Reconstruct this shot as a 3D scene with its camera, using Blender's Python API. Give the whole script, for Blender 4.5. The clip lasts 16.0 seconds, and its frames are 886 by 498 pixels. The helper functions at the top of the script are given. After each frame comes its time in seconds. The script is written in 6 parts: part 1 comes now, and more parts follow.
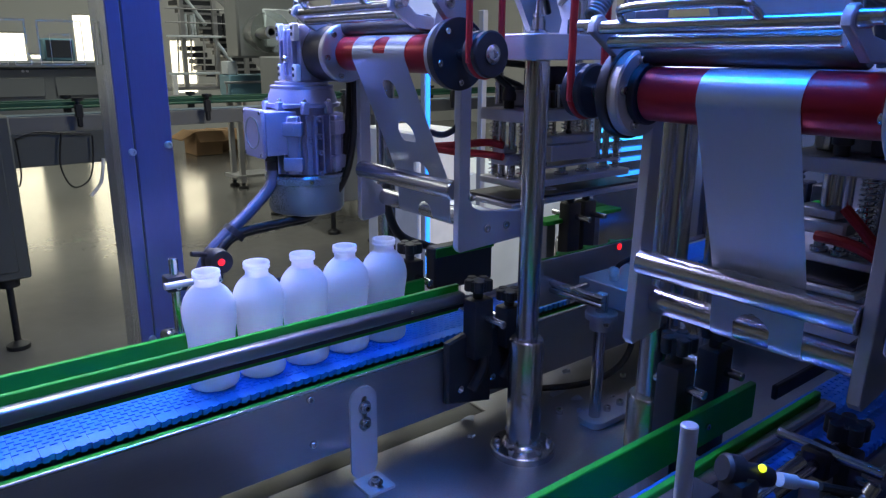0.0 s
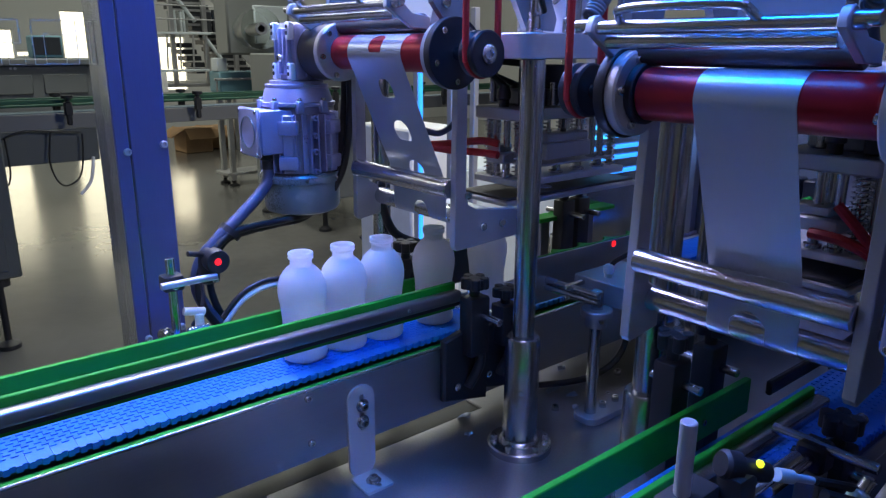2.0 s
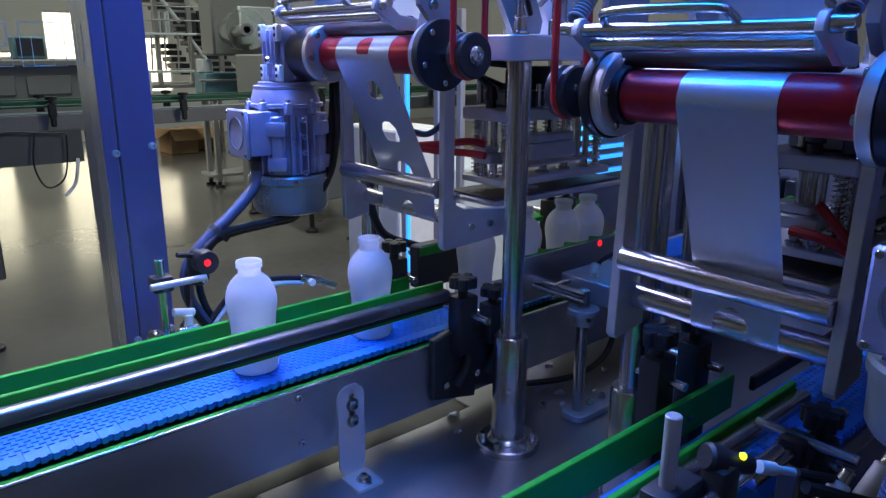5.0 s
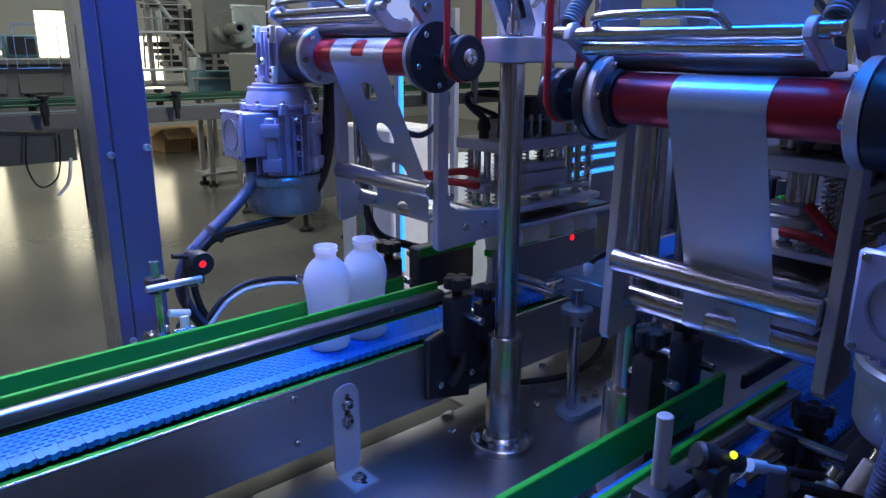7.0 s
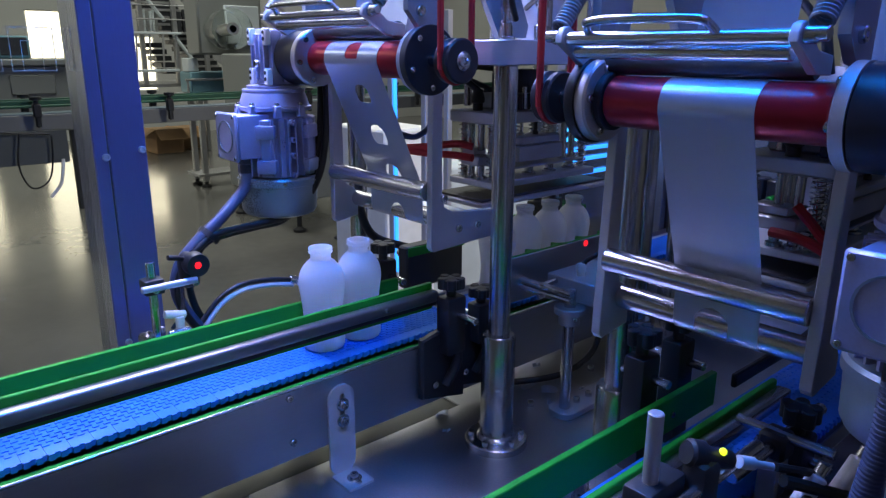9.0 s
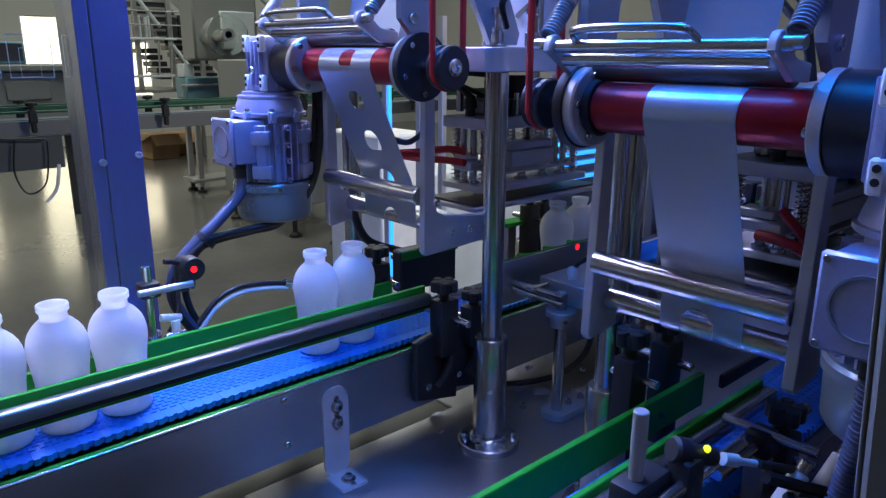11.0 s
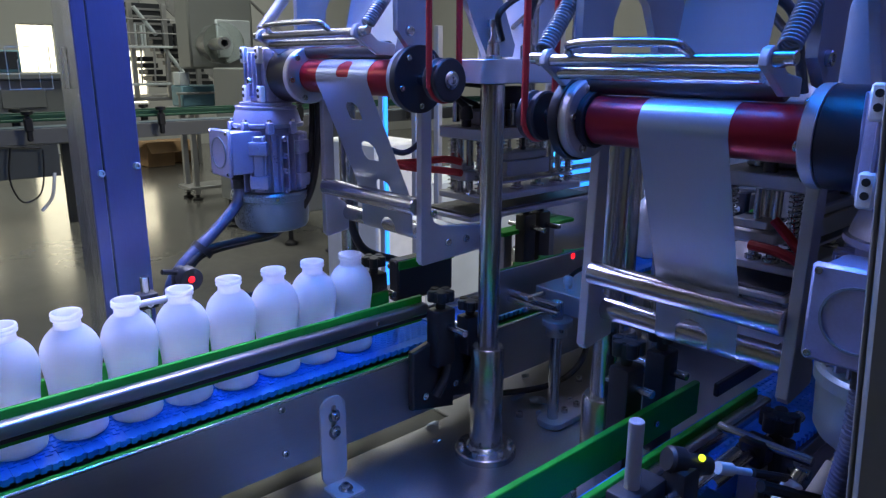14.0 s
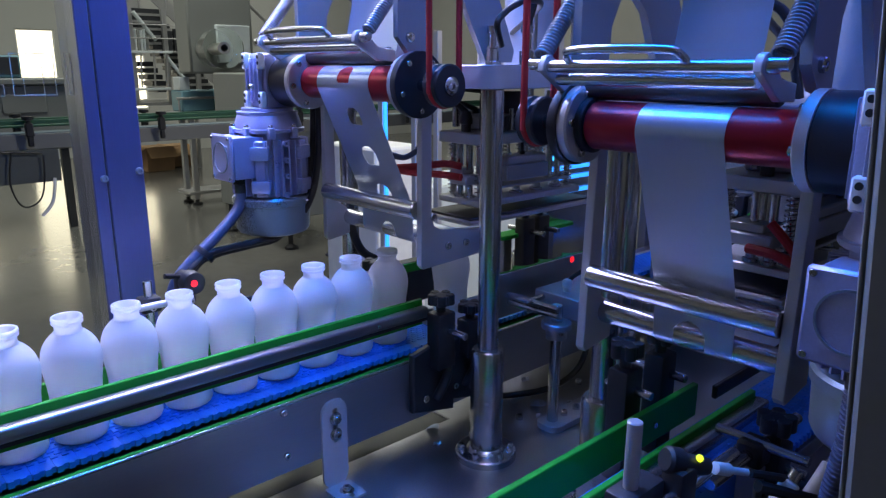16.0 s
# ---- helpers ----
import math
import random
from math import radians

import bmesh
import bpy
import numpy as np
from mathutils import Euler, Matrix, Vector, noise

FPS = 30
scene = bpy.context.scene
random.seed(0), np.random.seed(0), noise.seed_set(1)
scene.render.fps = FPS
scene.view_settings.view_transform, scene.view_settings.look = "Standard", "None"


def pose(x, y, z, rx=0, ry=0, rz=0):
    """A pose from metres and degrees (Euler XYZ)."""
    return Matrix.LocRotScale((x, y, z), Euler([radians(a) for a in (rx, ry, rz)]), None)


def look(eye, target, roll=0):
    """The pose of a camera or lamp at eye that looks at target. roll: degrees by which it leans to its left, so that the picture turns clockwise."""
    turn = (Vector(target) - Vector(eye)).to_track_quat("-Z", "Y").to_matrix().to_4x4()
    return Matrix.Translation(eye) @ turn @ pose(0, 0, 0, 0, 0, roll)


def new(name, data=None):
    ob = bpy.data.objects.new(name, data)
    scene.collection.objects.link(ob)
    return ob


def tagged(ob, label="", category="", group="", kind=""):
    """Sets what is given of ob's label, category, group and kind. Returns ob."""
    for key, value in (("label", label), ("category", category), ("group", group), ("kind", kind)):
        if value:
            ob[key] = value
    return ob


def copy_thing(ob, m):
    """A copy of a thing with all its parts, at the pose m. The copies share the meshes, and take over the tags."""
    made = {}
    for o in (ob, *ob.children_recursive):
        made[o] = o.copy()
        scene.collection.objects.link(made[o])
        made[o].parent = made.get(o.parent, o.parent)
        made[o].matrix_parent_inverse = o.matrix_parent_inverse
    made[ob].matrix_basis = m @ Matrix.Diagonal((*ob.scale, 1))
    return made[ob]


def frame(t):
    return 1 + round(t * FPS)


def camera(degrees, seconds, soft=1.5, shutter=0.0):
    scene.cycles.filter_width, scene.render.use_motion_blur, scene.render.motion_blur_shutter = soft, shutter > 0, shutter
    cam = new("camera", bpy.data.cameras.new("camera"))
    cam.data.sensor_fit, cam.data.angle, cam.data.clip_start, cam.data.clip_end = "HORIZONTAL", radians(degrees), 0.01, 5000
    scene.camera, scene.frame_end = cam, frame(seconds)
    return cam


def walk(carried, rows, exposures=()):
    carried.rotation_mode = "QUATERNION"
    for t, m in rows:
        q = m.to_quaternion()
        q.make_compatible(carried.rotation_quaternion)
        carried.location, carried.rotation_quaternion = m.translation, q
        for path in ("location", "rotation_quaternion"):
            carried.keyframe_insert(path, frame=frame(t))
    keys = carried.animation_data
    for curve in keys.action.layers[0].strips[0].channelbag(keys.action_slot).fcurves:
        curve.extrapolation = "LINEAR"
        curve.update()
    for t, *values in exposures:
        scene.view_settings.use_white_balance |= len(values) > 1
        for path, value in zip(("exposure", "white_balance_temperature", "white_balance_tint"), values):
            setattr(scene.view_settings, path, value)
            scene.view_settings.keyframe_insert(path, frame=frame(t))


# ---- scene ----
cam = camera(63.7, 16.0, 1.3)
PATH = [
    (0, (-0.725, -0.703, 1.447), (0.481, 0.803, 0.92), 0.4),
    (0.5, (-0.723, -0.702, 1.449), (0.483, 0.802, 0.917), 0.3),
    (1, (-0.727, -0.703, 1.449), (0.488, 0.795, 0.917), 0.3),
    (1.5, (-0.728, -0.7, 1.451), (0.49, 0.793, 0.915), 0.3),
    (2, (-0.733, -0.7, 1.451), (0.491, 0.788, 0.914), 0.3),
    (2.5, (-0.733, -0.703, 1.453), (0.492, 0.783, 0.914), 0.3),
    (3, (-0.736, -0.706, 1.453), (0.497, 0.774, 0.915), 0.3),
    (3.5, (-0.735, -0.705, 1.453), (0.503, 0.77, 0.915), 0.3),
    (4, (-0.737, -0.705, 1.451), (0.507, 0.766, 0.915), 0.3),
    (6.5, (-0.744, -0.709, 1.457), (0.517, 0.747, 0.918), 0.3),
    (7, (-0.745, -0.71, 1.458), (0.519, 0.742, 0.918), 0.3),
    (7.5, (-0.747, -0.716, 1.457), (0.52, 0.735, 0.92), 0.3),
    (8, (-0.749, -0.717, 1.458), (0.522, 0.73, 0.92), 0.3),
    (8.5, (-0.75, -0.717, 1.46), (0.526, 0.726, 0.922), 0.3),
    (9, (-0.751, -0.716, 1.461), (0.527, 0.725, 0.922), 0.3),
    (11.5, (-0.759, -0.734, 1.465), (0.533, 0.702, 0.945), 0.3),
    (12, (-0.76, -0.736, 1.467), (0.534, 0.7, 0.953), 0.3),
    (12.5, (-0.761, -0.738, 1.466), (0.536, 0.698, 0.958), 0.3),
    (13, (-0.759, -0.736, 1.467), (0.539, 0.698, 0.96), 0.3),
    (13.5, (-0.762, -0.734, 1.468), (0.539, 0.698, 0.962), 0.3),
    (14, (-0.763, -0.734, 1.469), (0.539, 0.698, 0.963), 0.3),
    (14.5, (-0.763, -0.734, 1.467), (0.54, 0.697, 0.964), 0.2),
    (15, (-0.762, -0.736, 1.468), (0.538, 0.699, 0.965), 0.2),
    (15.5, (-0.766, -0.738, 1.469), (0.537, 0.696, 0.972), 0.2),
    (16, (-0.77, -0.74, 1.471), (0.535, 0.693, 0.976), 0.2),
]
walk(cam, [(t, look(eye, target, roll)) for t, eye, target, roll in PATH])


# ---- world, light ----
world = bpy.data.worlds.new("hall_sky")
scene.world = world
world.use_nodes = True
wn = world.node_tree
sky = wn.nodes.new("ShaderNodeTexSky")
sky.sky_type = "NISHITA"
sky.sun_disc = False
sky.sun_elevation = radians(35)
sky.sun_rotation = radians(200)
wn.links.new(sky.outputs[0], wn.nodes["Background"].inputs[0])
wn.nodes["Background"].inputs[1].default_value = 0.1
scene.view_settings.exposure = 0.22

FLOOR_Z = 0.12
TABLE_Z = 0.85
BELT_Z = 1.02


def area(name, at, to, sx, sy, watts, rgb):
    lamp = bpy.data.lights.new(name, "AREA")
    lamp.shape, lamp.size, lamp.size_y, lamp.energy, lamp.color = "RECTANGLE", sx, sy, watts, rgb
    ob = new(name, lamp)
    ob.matrix_basis = look(at, to)
    return ob


# blue-violet LED bars of the machine hood, the last one an added fill
area("led_bar_light", (-0.30, 0.0, 2.30), (-0.15, 0.0, 1.2), 1.3, 0.10, 24, (0.003, 0.20, 1.0))
area("led_bar_light", (-0.10, 0.58, 2.30), (-0.12, 0.2, 1.0), 1.1, 0.36, 24, (0.56, 0.56, 1.0)).data.spread = radians(115)
area("led_bar_light", (0.05, -0.95, 2.25), (-0.25, 0.1, 1.1), 1.2, 0.35, 3.6, (0.14, 0.18, 1.0))
# added fill from the front left, narrowed to bottles, rail and bracket
area("led_bar_light", (-0.95, -0.75, 2.30), (-0.42, 0.16, 1.05), 0.9, 0.35, 0.48, (0.70, 0.66, 1.0)).data.spread = radians(46)
# daylight of the hall
for hx, hy in ((1.0, 4.2), (4.5, 7.5), (-3.2, 8.5)):
    area("hall_light", (hx, hy, 4.9), (hx, hy, 0), 2.4, 2.4, 115, (0.97, 1.0, 0.90))
# added fill lamp that brightens the white box behind the head
area("backdrop_fill", (2.6, -0.6, 3.4), (1.3, 1.7, 0.9), 0.9, 0.9, 11, (1.0, 0.98, 0.94)).data.spread = radians(60)


# ---- materials ----
def mat(name, rgb, rough=0.5, metal=0.0, noise_scale=40.0, var=0.12, bump=0.05, bump_scale=200.0, rvar=0.1,
        stretch=(1, 1, 1), spec=0.5, extra=None):
    m = bpy.data.materials.new(name)
    m.use_nodes = True
    nt = m.node_tree
    b = nt.nodes["Principled BSDF"]
    tc = nt.nodes.new("ShaderNodeTexCoord")
    mp = nt.nodes.new("ShaderNodeMapping")
    mp.inputs["Scale"].default_value = stretch
    nt.links.new(tc.outputs["Object"], mp.inputs[0])
    big = nt.nodes.new("ShaderNodeTexNoise")
    big.inputs["Scale"].default_value = noise_scale * 0.25
    big.inputs["Detail"].default_value = 6
    nt.links.new(mp.outputs[0], big.inputs["Vector"])
    fine = nt.nodes.new("ShaderNodeTexNoise")
    fine.inputs["Scale"].default_value = bump_scale
    fine.inputs["Detail"].default_value = 4
    nt.links.new(mp.outputs[0], fine.inputs["Vector"])
    info = nt.nodes.new("ShaderNodeObjectInfo")
    ramp = nt.nodes.new("ShaderNodeValToRGB")
    lo = tuple(max(0.0, c * (1 - var)) for c in rgb) + (1,)
    hi = tuple(min(1.0, c * (1 + var)) for c in rgb) + (1,)
    ramp.color_ramp.elements[0].color, ramp.color_ramp.elements[1].color = lo, hi
    ramp.color_ramp.elements[0].position, ramp.color_ramp.elements[1].position = 0.3, 0.7
    mixv = nt.nodes.new("ShaderNodeMath")
    mixv.operation = "MULTIPLY_ADD"
    nt.links.new(fine.outputs[0], mixv.inputs[0])
    mixv.inputs[1].default_value = 0.3
    nt.links.new(big.outputs[0], mixv.inputs[2])
    sub = nt.nodes.new("ShaderNodeMath")
    sub.operation = "SUBTRACT"
    nt.links.new(mixv.outputs[0], sub.inputs[0])
    sub.inputs[1].default_value = 0.15
    nt.links.new(sub.outputs[0], ramp.inputs[0])
    nt.links.new(ramp.outputs[0], b.inputs["Base Color"])
    rr = nt.nodes.new("ShaderNodeMapRange")
    rr.inputs[1].default_value, rr.inputs[2].default_value = 0.3, 0.7
    rr.inputs[3].default_value, rr.inputs[4].default_value = max(0.02, rough - rvar), min(1.0, rough + rvar)
    nt.links.new(mixv.outputs[0], rr.inputs[0])
    nt.links.new(rr.outputs[0], b.inputs["Roughness"])
    if bump:
        bp = nt.nodes.new("ShaderNodeBump")
        bp.inputs["Strength"].default_value = bump
        bp.inputs["Distance"].default_value = 0.001
        nt.links.new(fine.outputs[0], bp.inputs["Height"])
        nt.links.new(bp.outputs[0], b.inputs["Normal"])
    b.inputs["Metallic"].default_value = metal
    b.inputs["Specular IOR Level"].default_value = spec
    if extra:
        for k, v in extra.items():
            b.inputs[k].default_value = v
    return m


def glow(name, rgb, strength):
    m = bpy.data.materials.new(name)
    m.use_nodes = True
    b = m.node_tree.nodes["Principled BSDF"]
    b.inputs["Base Color"].default_value = (*rgb, 1)
    b.inputs["Emission Color"].default_value = (*rgb, 1)
    b.inputs["Emission Strength"].default_value = strength
    return m


def clear(name, rgb, rough=0.03, ior=1.45):
    m = bpy.data.materials.new(name)
    m.use_nodes = True
    b = m.node_tree.nodes["Principled BSDF"]
    b.inputs["Base Color"].default_value = (*rgb, 1)
    b.inputs["Roughness"].default_value = rough
    b.inputs["Transmission Weight"].default_value = 1.0
    b.inputs["IOR"].default_value = ior
    return m


BRUSHED = mat("brushed_stainless", (0.45, 0.45, 0.465), 0.36, 1.0, 20, 0.10, 0.10, 900, 0.08, (0.06, 1, 1))
PLATE = mat("stainless_sheet", (0.42, 0.42, 0.44), 0.34, 1.0, 14, 0.18, 0.08, 300, 0.10)
CHROME = mat("polished_steel", (0.56, 0.56, 0.58), 0.21, 1.0, 30, 0.08, 0.04, 600, 0.05, (1, 1, 0.2))
ALU = mat("anodised_aluminium", (0.50, 0.50, 0.53), 0.40, 0.65, 30, 0.10, 0.08, 900, 0.06)
ALU_DARK = mat("dull_aluminium", (0.30, 0.31, 0.33), 0.42, 0.85, 30, 0.14, 0.08, 700, 0.08)
BLACK = mat("black_plastic", (0.016, 0.016, 0.018), 0.42, 0.0, 60, 0.3, 0.12, 500, 0.1)
BLACK_ANO = mat("black_anodised", (0.020, 0.021, 0.028), 0.36, 0.3, 60, 0.2, 0.04, 700, 0.08)
GREEN = mat("green_polyethylene", (0.010, 0.27, 0.022), 0.40, 0.0, 30, 0.16, 0.10, 400, 0.1, (0.15, 1, 1), spec=0.28)
BELT = mat("blue_belt_plastic", (0.006, 0.175, 0.68), 0.36, 0.0, 60, 0.14, 0.10, 300, 0.1)
HDPE = mat("milky_polyethylene", (0.95, 0.96, 0.96), 0.36, 0.0, 40, 0.02, 0.05, 300, 0.06,
           extra={"Subsurface Weight": 0.6, "Subsurface Scale": 0.03, "Subsurface Radius": (1.0, 1.0, 1.0), "Transmission Weight": 0.08})


def let_light_through(m, share):
    """Thin milky walls: part of the light passes to the other side."""
    nt = m.node_tree
    b, out = nt.nodes["Principled BSDF"], nt.nodes["Material Output"]
    t = nt.nodes.new("ShaderNodeBsdfTranslucent")
    t.inputs["Color"].default_value = (0.95, 0.95, 0.97, 1)
    mix = nt.nodes.new("ShaderNodeMixShader")
    mix.inputs[0].default_value = share
    nt.links.new(b.outputs[0], mix.inputs[1])
    nt.links.new(t.outputs[0], mix.inputs[2])
    nt.links.new(mix.outputs[0], out.inputs[0])


let_light_through(HDPE, 0.4)
RED = mat("red_anodised", (0.33, 0.008, 0.020), 0.26, 0.45, 30, 0.10, 0.03, 500, 0.05, (1, 0.1, 1))
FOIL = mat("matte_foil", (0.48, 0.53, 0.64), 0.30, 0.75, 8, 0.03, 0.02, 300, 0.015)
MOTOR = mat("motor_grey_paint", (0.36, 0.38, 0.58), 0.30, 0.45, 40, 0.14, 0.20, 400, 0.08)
MOTOR_DARK = mat("motor_green_grey_paint", (0.20, 0.25, 0.29), 0.26, 0.35, 40, 0.10, 0.10, 400, 0.08)
RUBBER = mat("red_rubber", (0.42, 0.012, 0.016), 0.45, 0.0, 60, 0.15, 0.1, 400)
CABLE = mat("grey_conduit", (0.065, 0.08, 0.14), 0.38, 0.0, 60, 0.2, 0.1, 400)
WIRE = mat("black_cable", (0.012, 0.012, 0.014), 0.4, 0.0, 60, 0.2, 0.05, 400)
WHITE_P = mat("white_plastic", (0.78, 0.78, 0.78), 0.4, 0.0, 60, 0.06, 0.05, 400)
FRAME_M = mat("frame_stainless", (0.66, 0.66, 0.64), 0.22, 0.8, 4, 0.04, 0.02, 500, 0.05, (1, 1, 0.3))
# stainless post front, the blue LED light is put into its colour
BLUE_LIT = mat("blue_lit_stainless", (0.19, 0.20, 0.40), 0.30, 0.6, 10, 0.10, 0.05, 500, 0.06, (1, 1, 0.1))
EDGE_GREY = mat("dark_grey_profile", (0.15, 0.16, 0.16), 0.5, 0.1, 6, 0.10, 0.05, 200)
FAR_GREEN = mat("dull_green_plastic", (0.025, 0.105, 0.055), 0.55, 0.0, 20, 0.15, 0.05, 200)
CABINET_DARK = mat("dark_grey_paint", (0.085, 0.092, 0.088), 0.5, 0.0, 6, 0.12, 0.05, 200)
FAR_BELT = mat("dull_belt", (0.10, 0.14, 0.17), 0.4, 0.0, 20, 0.12, 0.05, 200)
PROFILE = mat("dull_stainless_profile", (0.33, 0.33, 0.35), 0.30, 1.0, 20, 0.14, 0.08, 700, 0.07, (0.06, 1, 1))
PLATE_GREY = mat("grey_side_plate", (0.33, 0.34, 0.36), 0.46, 0.6, 20, 0.10, 0.06, 600)
LIGHT_STEEL = mat("satin_stainless", (0.60, 0.60, 0.62), 0.48, 0.7, 20, 0.08, 0.06, 600)
FAR_STEEL = mat("dull_far_steel", (0.20, 0.20, 0.19), 0.5, 0.4, 8, 0.12, 0.05, 200)
ROLL_DARK = mat("dark_roller_steel", (0.10, 0.10, 0.11), 0.40, 0.8, 30, 0.15, 0.05, 500)
GLASS = clear("acrylic", (0.93, 0.95, 0.95), 0.02, 1.06)
FILM_M = clear("stretch_film", (0.90, 0.95, 0.93), 0.05, 1.10)
ETCH = mat("etched_white", (0.62, 0.62, 0.52), 0.7, 0, 60, 0.05, 0, 400)
CONCRETE = mat("concrete_floor", (0.132, 0.128, 0.119), 0.15, 0.0, 2.2, 0.16, 0.02, 14, 0.04)
WALL_M = mat("wall_paint", (0.42, 0.42, 0.40), 0.7, 0.0, 2, 0.10, 0.1, 60)
CEIL_M = mat("ceiling_sheet", (0.35, 0.35, 0.34), 0.7, 0.0, 2, 0.10, 0.1, 60)
DARK_STEEL = mat("dark_steel", (0.045, 0.048, 0.055), 0.45, 0.4, 10, 0.25, 0.1, 200)
STEP_STEEL = mat("galvanised_steel", (0.38, 0.38, 0.38), 0.45, 0.7, 10, 0.15, 0.1, 200)
CABINET = mat("grey_cabinet_paint", (0.20, 0.21, 0.21), 0.45, 0.1, 6, 0.10, 0.05, 200)
GREY_BOARD = mat("grey_panel", (0.24, 0.25, 0.24), 0.5, 0.0, 4, 0.10, 0.05, 200)
CARD = mat("cardboard", (0.36, 0.22, 0.11), 0.8, 0.0, 20, 0.14, 0.2, 200)
PALE = mat("pale_plastic", (0.55, 0.60, 0.62), 0.5, 0.0, 20, 0.1, 0.05, 200)
TEAL = mat("teal_plastic", (0.12, 0.25, 0.30), 0.5, 0.0, 20, 0.1, 0.05, 200)
DAYLIGHT = glow("window_daylight", (1.0, 0.90, 0.66), 2.4)
LED_RED = glow("led_red", (1.0, 0.01, 0.015), 1.6)
LED_YELLOW = glow("led_yellow", (0.8, 1.0, 0.03), 1.2)
LED_BLUE = glow("led_blue", (0.03, 0.30, 1.0), 1.5)
LED_REFLECTION = glow("led_reflection", (0.05, 0.50, 1.0), 1.6)


# ---- mesh helpers ----
def box(bm, x0, x1, y0, y1, z0, z1, bev=0.0, seg=1):
    r = bmesh.ops.create_cube(bm, size=1.0)
    vs = r["verts"]
    m = Matrix.LocRotScale(((x0 + x1) / 2, (y0 + y1) / 2, (z0 + z1) / 2), None, (abs(x1 - x0), abs(y1 - y0), abs(z1 - z0)))
    bmesh.ops.transform(bm, matrix=m, verts=vs)
    if bev > 0:
        es = list({e for v in vs for e in v.link_edges})
        bmesh.ops.bevel(bm, geom=es, offset=bev, segments=seg, affect="EDGES", profile=0.5)
    return bm


def axis_matrix(p0, p1):
    p0, p1 = Vector(p0), Vector(p1)
    d = p1 - p0
    q = Vector((0, 0, 1)).rotation_difference(d.normalized())
    return Matrix.Translation(p0) @ q.to_matrix().to_4x4(), d.length


def lathe(bm, p0, p1, prof, seg=28):
    """prof: (radius, fraction of the way or metres from p0) pairs along the axis p0 -> p1, in metres."""
    m, _ = axis_matrix(p0, p1)
    rings = []
    for r, h in prof:
        if r <= 1e-6:
            rings.append([bm.verts.new(m @ Vector((0, 0, h)))])
        else:
            rings.append([bm.verts.new(m @ Vector((r * math.cos(2 * math.pi * i / seg), r * math.sin(2 * math.pi * i / seg), h)))
                          for i in range(seg)])
    for a, b in zip(rings, rings[1:]):
        for i in range(seg):
            j = (i + 1) % seg
            if len(a) == 1 and len(b) == 1:
                continue
            if len(a) == 1:
                f = bm.faces.new((a[0], b[j], b[i]))
            elif len(b) == 1:
                f = bm.faces.new((a[i], a[j], b[0]))
            else:
                f = bm.faces.new((a[i], a[j], b[j], b[i]))
            f.smooth = True
    return bm


def rod(bm, p0, p1, r, seg=24, ch=None):
    L = (Vector(p1) - Vector(p0)).length
    c = min(r * 0.15, 0.0015) if ch is None else ch
    return lathe(bm, p0, p1, [(0, 0), (r - c, 0), (r, c), (r, L - c), (r - c, L), (0, L)], seg)


def pipe(bm, p0, p1, r, ri, seg=28):
    L = (Vector(p1) - Vector(p0)).length
    return lathe(bm, p0, p1, [(ri, 0), (r, 0), (r, L), (ri, L), (ri, 0)], seg)


def prism(bm, pts, axis, a, b, bev=0.0):
    """A polygon extruded along an axis from a to b; pts in the other two axes, in x, y, z order."""
    def place(p, w):
        return {"x": (w, p[0], p[1]), "y": (p[0], w, p[1]), "z": (p[0], p[1], w)}[axis]
    lo = [bm.verts.new(place(p, a)) for p in pts]
    hi = [bm.verts.new(place(p, b)) for p in pts]
    n = len(pts)
    fs = [bm.faces.new(lo), bm.faces.new(hi[::-1])]
    for i in range(n):
        j = (i + 1) % n
        fs.append(bm.faces.new((lo[i], hi[i], hi[j], lo[j])))
    bmesh.ops.recalc_face_normals(bm, faces=fs)
    if bev > 0:
        es = list({e for f in fs[:2] for e in f.edges})
        bmesh.ops.bevel(bm, geom=es, offset=bev, segments=1, affect="EDGES")
    return bm


def rounded(x0, x1, z0, z1, r, n=5):
    pts = []
    for cx, cz, a0 in ((x1 - r, z1 - r, 0), (x0 + r, z1 - r, 90), (x0 + r, z0 + r, 180), (x1 - r, z0 + r, 270)):
        for i in range(n + 1):
            a = radians(a0 + 90 * i / n)
            pts.append((cx + r * math.cos(a), cz + r * math.sin(a)))
    return pts


def ring_plate(bm, outer, inner, axis, a, b):
    """A plate with one hole; outer and inner have equal counts of points."""
    def place(p, w):
        return {"x": (w, p[0], p[1]), "y": (p[0], w, p[1]), "z": (p[0], p[1], w)}[axis]
    n = len(outer)
    ol, oh = [bm.verts.new(place(p, a)) for p in outer], [bm.verts.new(place(p, b)) for p in outer]
    il, ih = [bm.verts.new(place(p, a)) for p in inner], [bm.verts.new(place(p, b)) for p in inner]
    fs = []
    for i in range(n):
        j = (i + 1) % n
        for q in ((ol[i], ol[j], il[j], il[i]), (oh[j], oh[i], ih[i], ih[j]), (ol[j], ol[i], oh[i], oh[j]), (il[i], il[j], ih[j], ih[i])):
            fs.append(bm.faces.new(q))
    bmesh.ops.recalc_face_normals(bm, faces=fs)
    return bm


